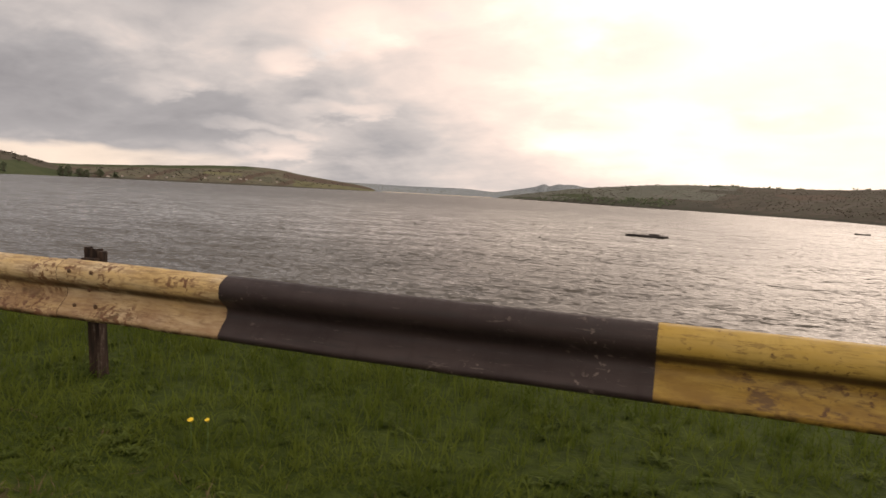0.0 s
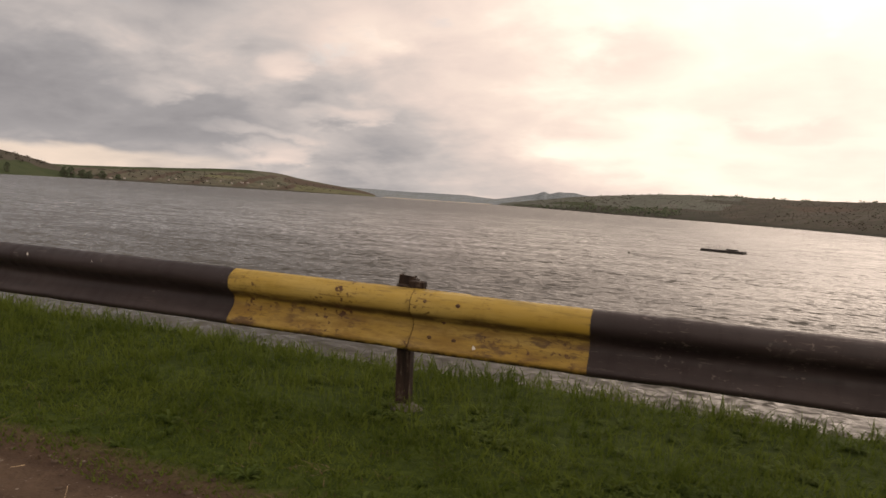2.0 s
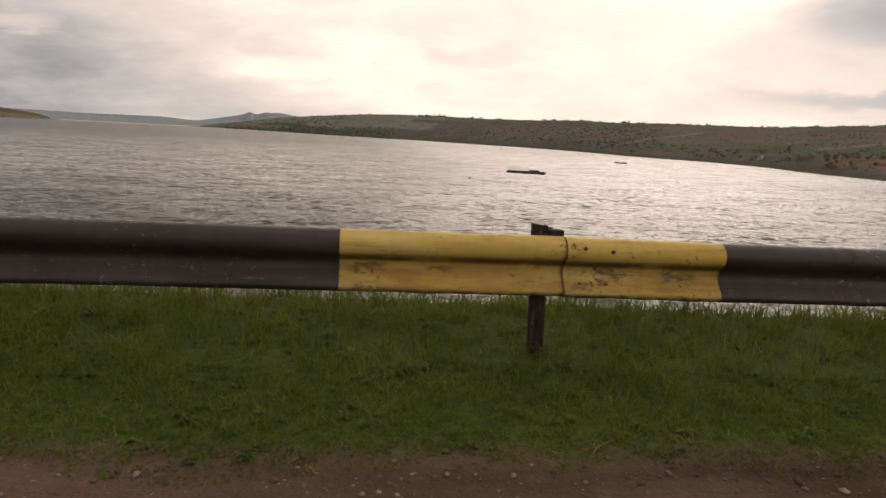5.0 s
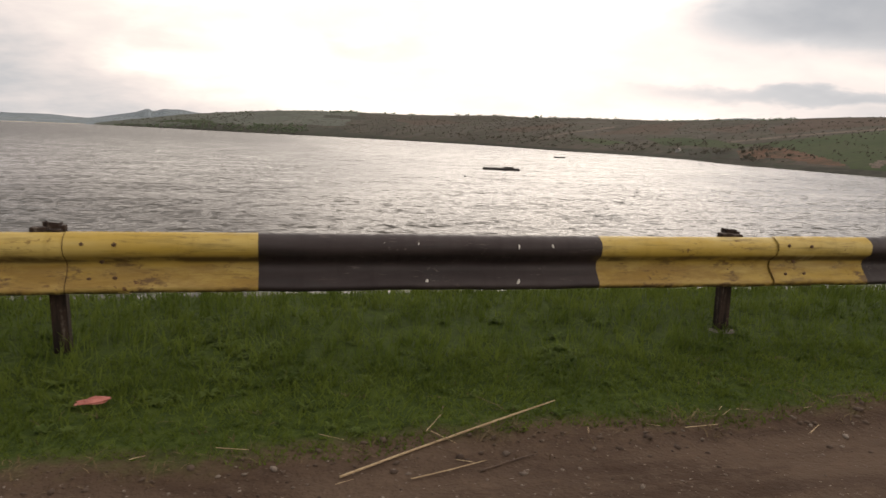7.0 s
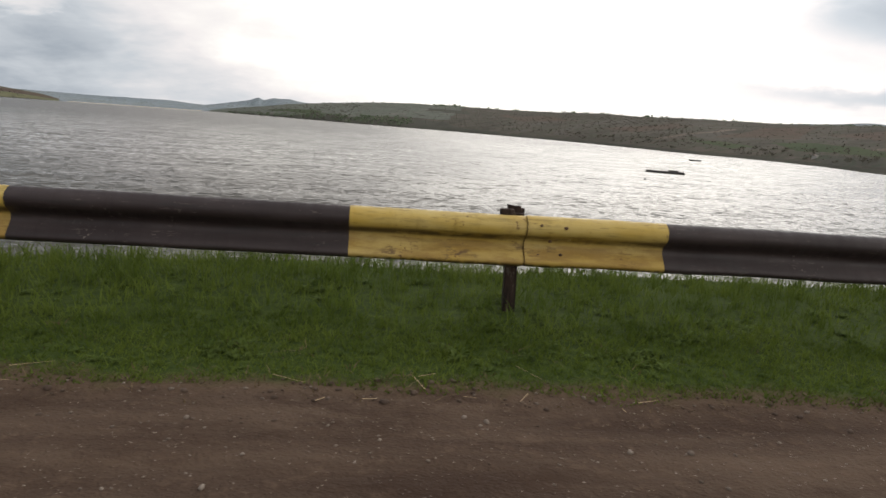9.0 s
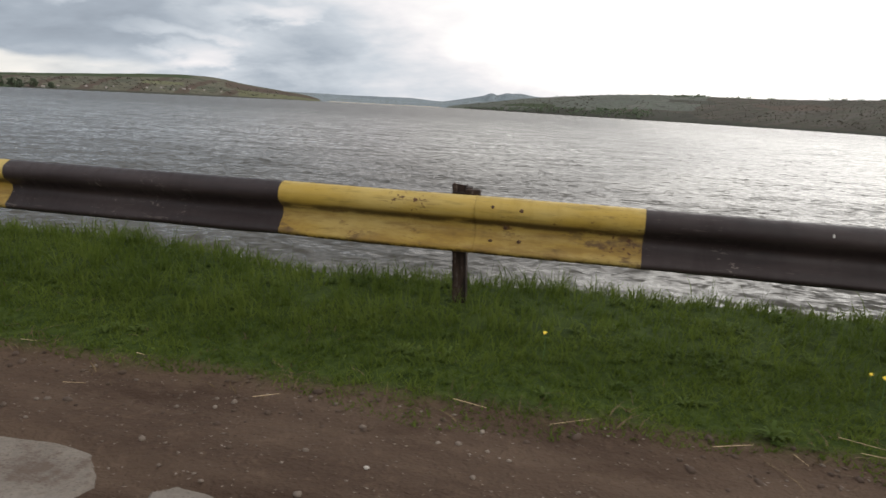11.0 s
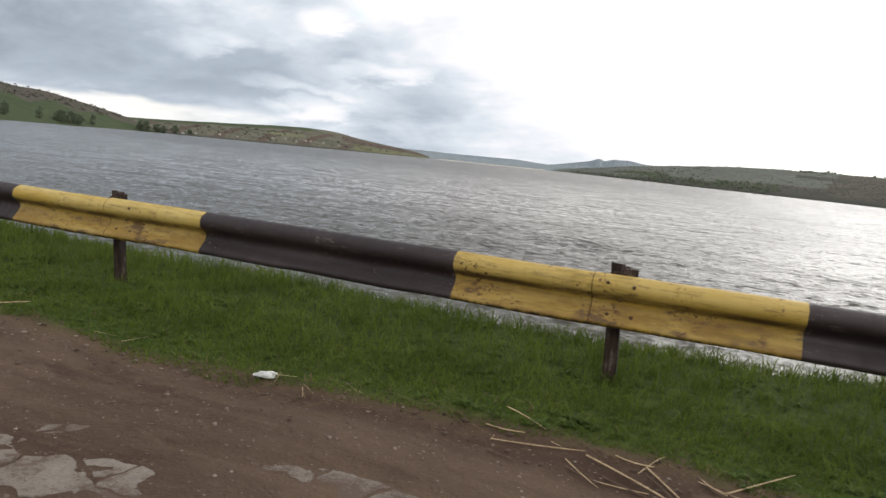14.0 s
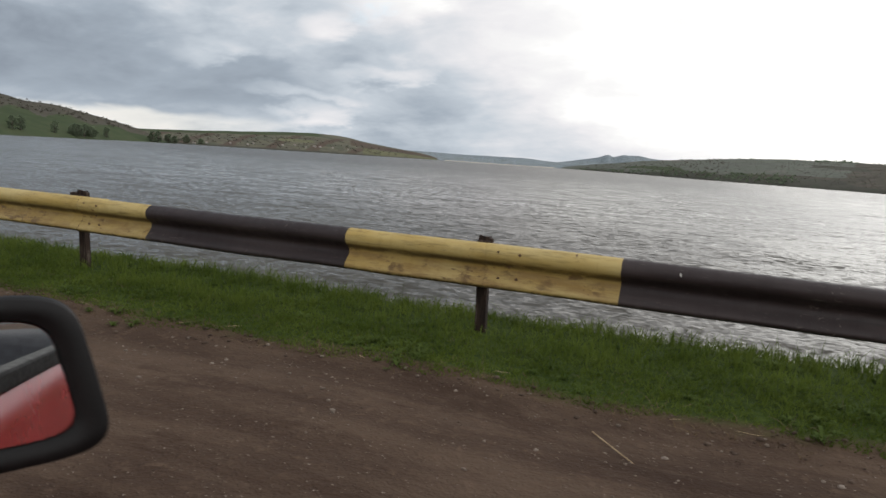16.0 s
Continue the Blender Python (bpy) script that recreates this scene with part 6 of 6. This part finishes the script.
for x, y, s in ((1.12, -0.49, 0.022), (1.18, -0.46, 0.018), (2.93, 0.9, 0.02), (-89.43, -0.13, 0.018), (-91.52, -0.31, 0.016), (-99.69, -0.59, 0.014), (-99.06, -0.56, 0.018), (-95.43, -0.63, 0.016), (-94.01, -0.64, 0.018), (-94.05, -0.6, 0.014), (-90.1, -0.2, 0.012), (-93.2, -0.4, 0.012)):
    flower(x, y, s * 0.6)

# ---- the red car with its door mirror, standing at the road side ----
CAR_RED = plain("sun_dulled_red_car_paint", (0.235, 0.020, 0.022), (0.30, 0.032, 0.033), 1.2, 0.28, 0.0, 0.03, 0.002, 0.6)
TRIM = plain("black_grained_plastic", (0.0045, 0.004, 0.0042), (0.009, 0.008, 0.0082), 60.0, 0.6, 0.0, 0.2, 0.001, 0.22)
RUBBER = plain("tyre_rubber", (0.014, 0.014, 0.014), (0.03, 0.03, 0.03), 30.0, 0.85)
RIM_STEEL = plain("silver_wheel_steel", (0.40, 0.40, 0.40), (0.55, 0.55, 0.55), 12.0, 0.35, 0.8)
SEAT = plain("dark_grey_seat_cloth", (0.03, 0.03, 0.033), (0.06, 0.06, 0.065), 30.0, 0.95)


def mirror_build(n, bsdf):
    n.put(bsdf, "Base Color", (0.86, 0.87, 0.88, 1))


MIRROR_GLASS = material("silvered_mirror_glass", mirror_build, 0.015, 1.0)


def red_car():
    tag = new("car")
    cy = -5.165
    st = [(-144.78, 0.58, 0.60, 0), (-144.66, 0.72, 0.68, 0), (-144.1, 0.80, 0.78, 0), (-143.42, 0.825, 0.885, 0), (-143.38, 0.826, 0.89, 1), (-142.6, 0.835, 0.905, 1),
          (-141.55, 0.835, 0.925, 1), (-141.5, 0.834, 0.93, 0), (-141.0, 0.80, 0.93, 0), (-140.84, 0.70, 0.74, 0)]
    rows_ = []
    bm = bmesh.new()
    for x, w, zt, well in st:
        side = [(w * 0.90, 0.20), (w * 0.985, 0.30), (w, 0.46), (w * 0.995, 0.60), (w * 0.985, zt - 0.10), (w * 0.965, zt - 0.03), (w * 0.93, zt)]
        side += [(w * 0.87, zt - 0.02), (w * 0.85, 0.36), (w * 0.3, 0.34)] if well else [(w * 0.80, zt + 0.006), (w * 0.6, zt + 0.015), (w * 0.3, zt + 0.02)]
        ring = [(-a, z) for a, z in side] + [(a, z) for a, z in reversed(side)]
        rows_.append([bm.verts.new((x, cy - a, z)) for a, z in ring])
    m = len(rows_[0])
    for a, b in zip(rows_, rows_[1:]):
        for j in range(m):
            f = bm.faces.new((a[j], a[(j + 1) % m], b[(j + 1) % m], b[j]))
            f.material_index = 1 if 6 <= j <= 12 and a[0].co.x > -143.5 else 0        # cabin and parcel shelf
    bm.faces.new(rows_[0])
    bm.faces.new(rows_[-1][::-1])
    part("body", bm, [CAR_RED, SEAT], tag, "dulled red bodywork", True)
    for s in (1, -1):
        bm = box(bmesh.new(), (-143.40, cy + s * 0.792 - 0.022, 0.885), (-141.52, cy + s * 0.792 + 0.022, 0.930), 0.008)
        part("belt_moulding", bm, TRIM, tag, "black rubber window seal")
        bm = box(bmesh.new(), (-144.0, cy + s * 0.838 - 0.012, 0.47), (-141.2, cy + s * 0.838 + 0.012, 0.53), 0.006)
        part("side_moulding", bm, TRIM, tag)
        bm = box(bmesh.new(), (-142.32, cy + s * 0.832 - 0.016, 0.70), (-142.16, cy + s * 0.832 + 0.016, 0.735), 0.008)
        part("door_handle", bm, TRIM, tag)
        for x in (-144.05, -141.45):
            bm = bmesh.new()
            bmesh.ops.create_cone(bm, cap_ends=True, segments=28, radius1=0.285, radius2=0.285, depth=0.17, matrix=pose(x, cy + s * 0.775, 0.285 - 0.045, 90))
            bmesh.ops.bevel(bm, geom=[e for e in bm.edges if len(e.link_faces) == 2 and e.calc_face_angle() > 1], offset=0.03, segments=3, affect="EDGES")
            tyre = part("wheel", bm, RUBBER, tag, "black rubber tyre", True)
            bm = bmesh.new()
            bmesh.ops.create_cone(bm, cap_ends=True, segments=24, radius1=0.18, radius2=0.16, depth=0.02, matrix=pose(x, cy + s * 0.865, 0.285 - 0.045, 90))
            part("rim", bm, RIM_STEEL, tyre)
    for y in (cy - 0.38, cy + 0.34):
        bm = box(bmesh.new(), (-142.75, y - 0.22, 0.34), (-142.25, y + 0.22, 0.52), 0.05)
        part("seat", bm, SEAT, tag)
    # door mirror
    nrm = Vector((0.90, -0.42, 0.10)).normalized()
    u = Vector((0.42, 0.90, 0)).normalized()
    w = nrm.cross(u)
    w = w if w.z > 0 else -w
    edge = Vector((-143.055, -4.051, 0.961))

    def outline(k, z0, z1, left, right, power):
        """A mirror's rounded outline, lower towards the car at its foot."""
        c_u, c_z, a, b = (left + right) / 2, (z0 + z1) / 2, (right - left) / 2, (z1 - z0) / 2
        out = []
        for i in range(40):
            t = 2 * math.pi * i / 40
            cu = math.copysign(abs(math.cos(t)) ** power, math.cos(t)) * a + c_u
            cz = math.copysign(abs(math.sin(t)) ** power, math.sin(t)) * b + c_z
            cu -= 0.24 * (cz + 0.03) * max(cu - left, 0) / (right - left)
            out.append(edge + u * cu + w * cz + nrm * k)
        return out
    bm = bmesh.new()
    loops = []
    for k, gu, gz_ in ((-0.10, 0.07, 0.055), (-0.085, 0.03, 0.025), (-0.05, 0.01, 0.008), (-0.005, 0.0, 0.0), (0.008, 0.004, 0.004), (0.008, 0.026, 0.020), (0.0, 0.030, 0.024), (-0.006, 0.031, 0.025)):
        loops.append([bm.verts.new(q) for q in outline(k, -0.055 + gz_, 0.124 - gz_, -0.27 + gu * 0.6, 0.002 - gu, 0.36)])
    for a, b in zip(loops, loops[1:]):
        for j in range(40):
            f = bm.faces.new((a[j], a[(j + 1) % 40], b[(j + 1) % 40], b[j]))
            f.material_index = 1 if a is loops[0] or a is loops[1] else 0
    f = bm.faces.new(loops[0][::-1])
    f.material_index = 1
    housing = part("door_mirror", bm, [TRIM, CAR_RED], tag, "black plastic mirror housing with a red cap", True)
    bm = bmesh.new()
    bm.faces.new([bm.verts.new(q) for q in outline(-0.002, -0.029, 0.098, -0.25, -0.030, 0.36)])
    r_ = bmesh.ops.extrude_face_region(bm, geom=bm.faces[:])
    bmesh.ops.translate(bm, verts=[v for v in r_["geom"] if isinstance(v, bmesh.types.BMVert)], vec=nrm * -0.003)
    part("mirror_glass", bm, MIRROR_GLASS, housing, "silvered mirror glass")
    bm = tube(bmesh.new(), [edge + u * -0.24 + w * 0.0 - nrm * 0.04, edge + u * -0.29 + w * -0.02 - nrm * 0.04, Vector((-143.17, cy + 0.80, 0.90))], [0.03, 0.032, 0.036], 12)
    part("stalk", bm, TRIM, housing, "", True)
    return tag


tagged(red_car(), "dulled red small car with a black-framed door mirror", "car")
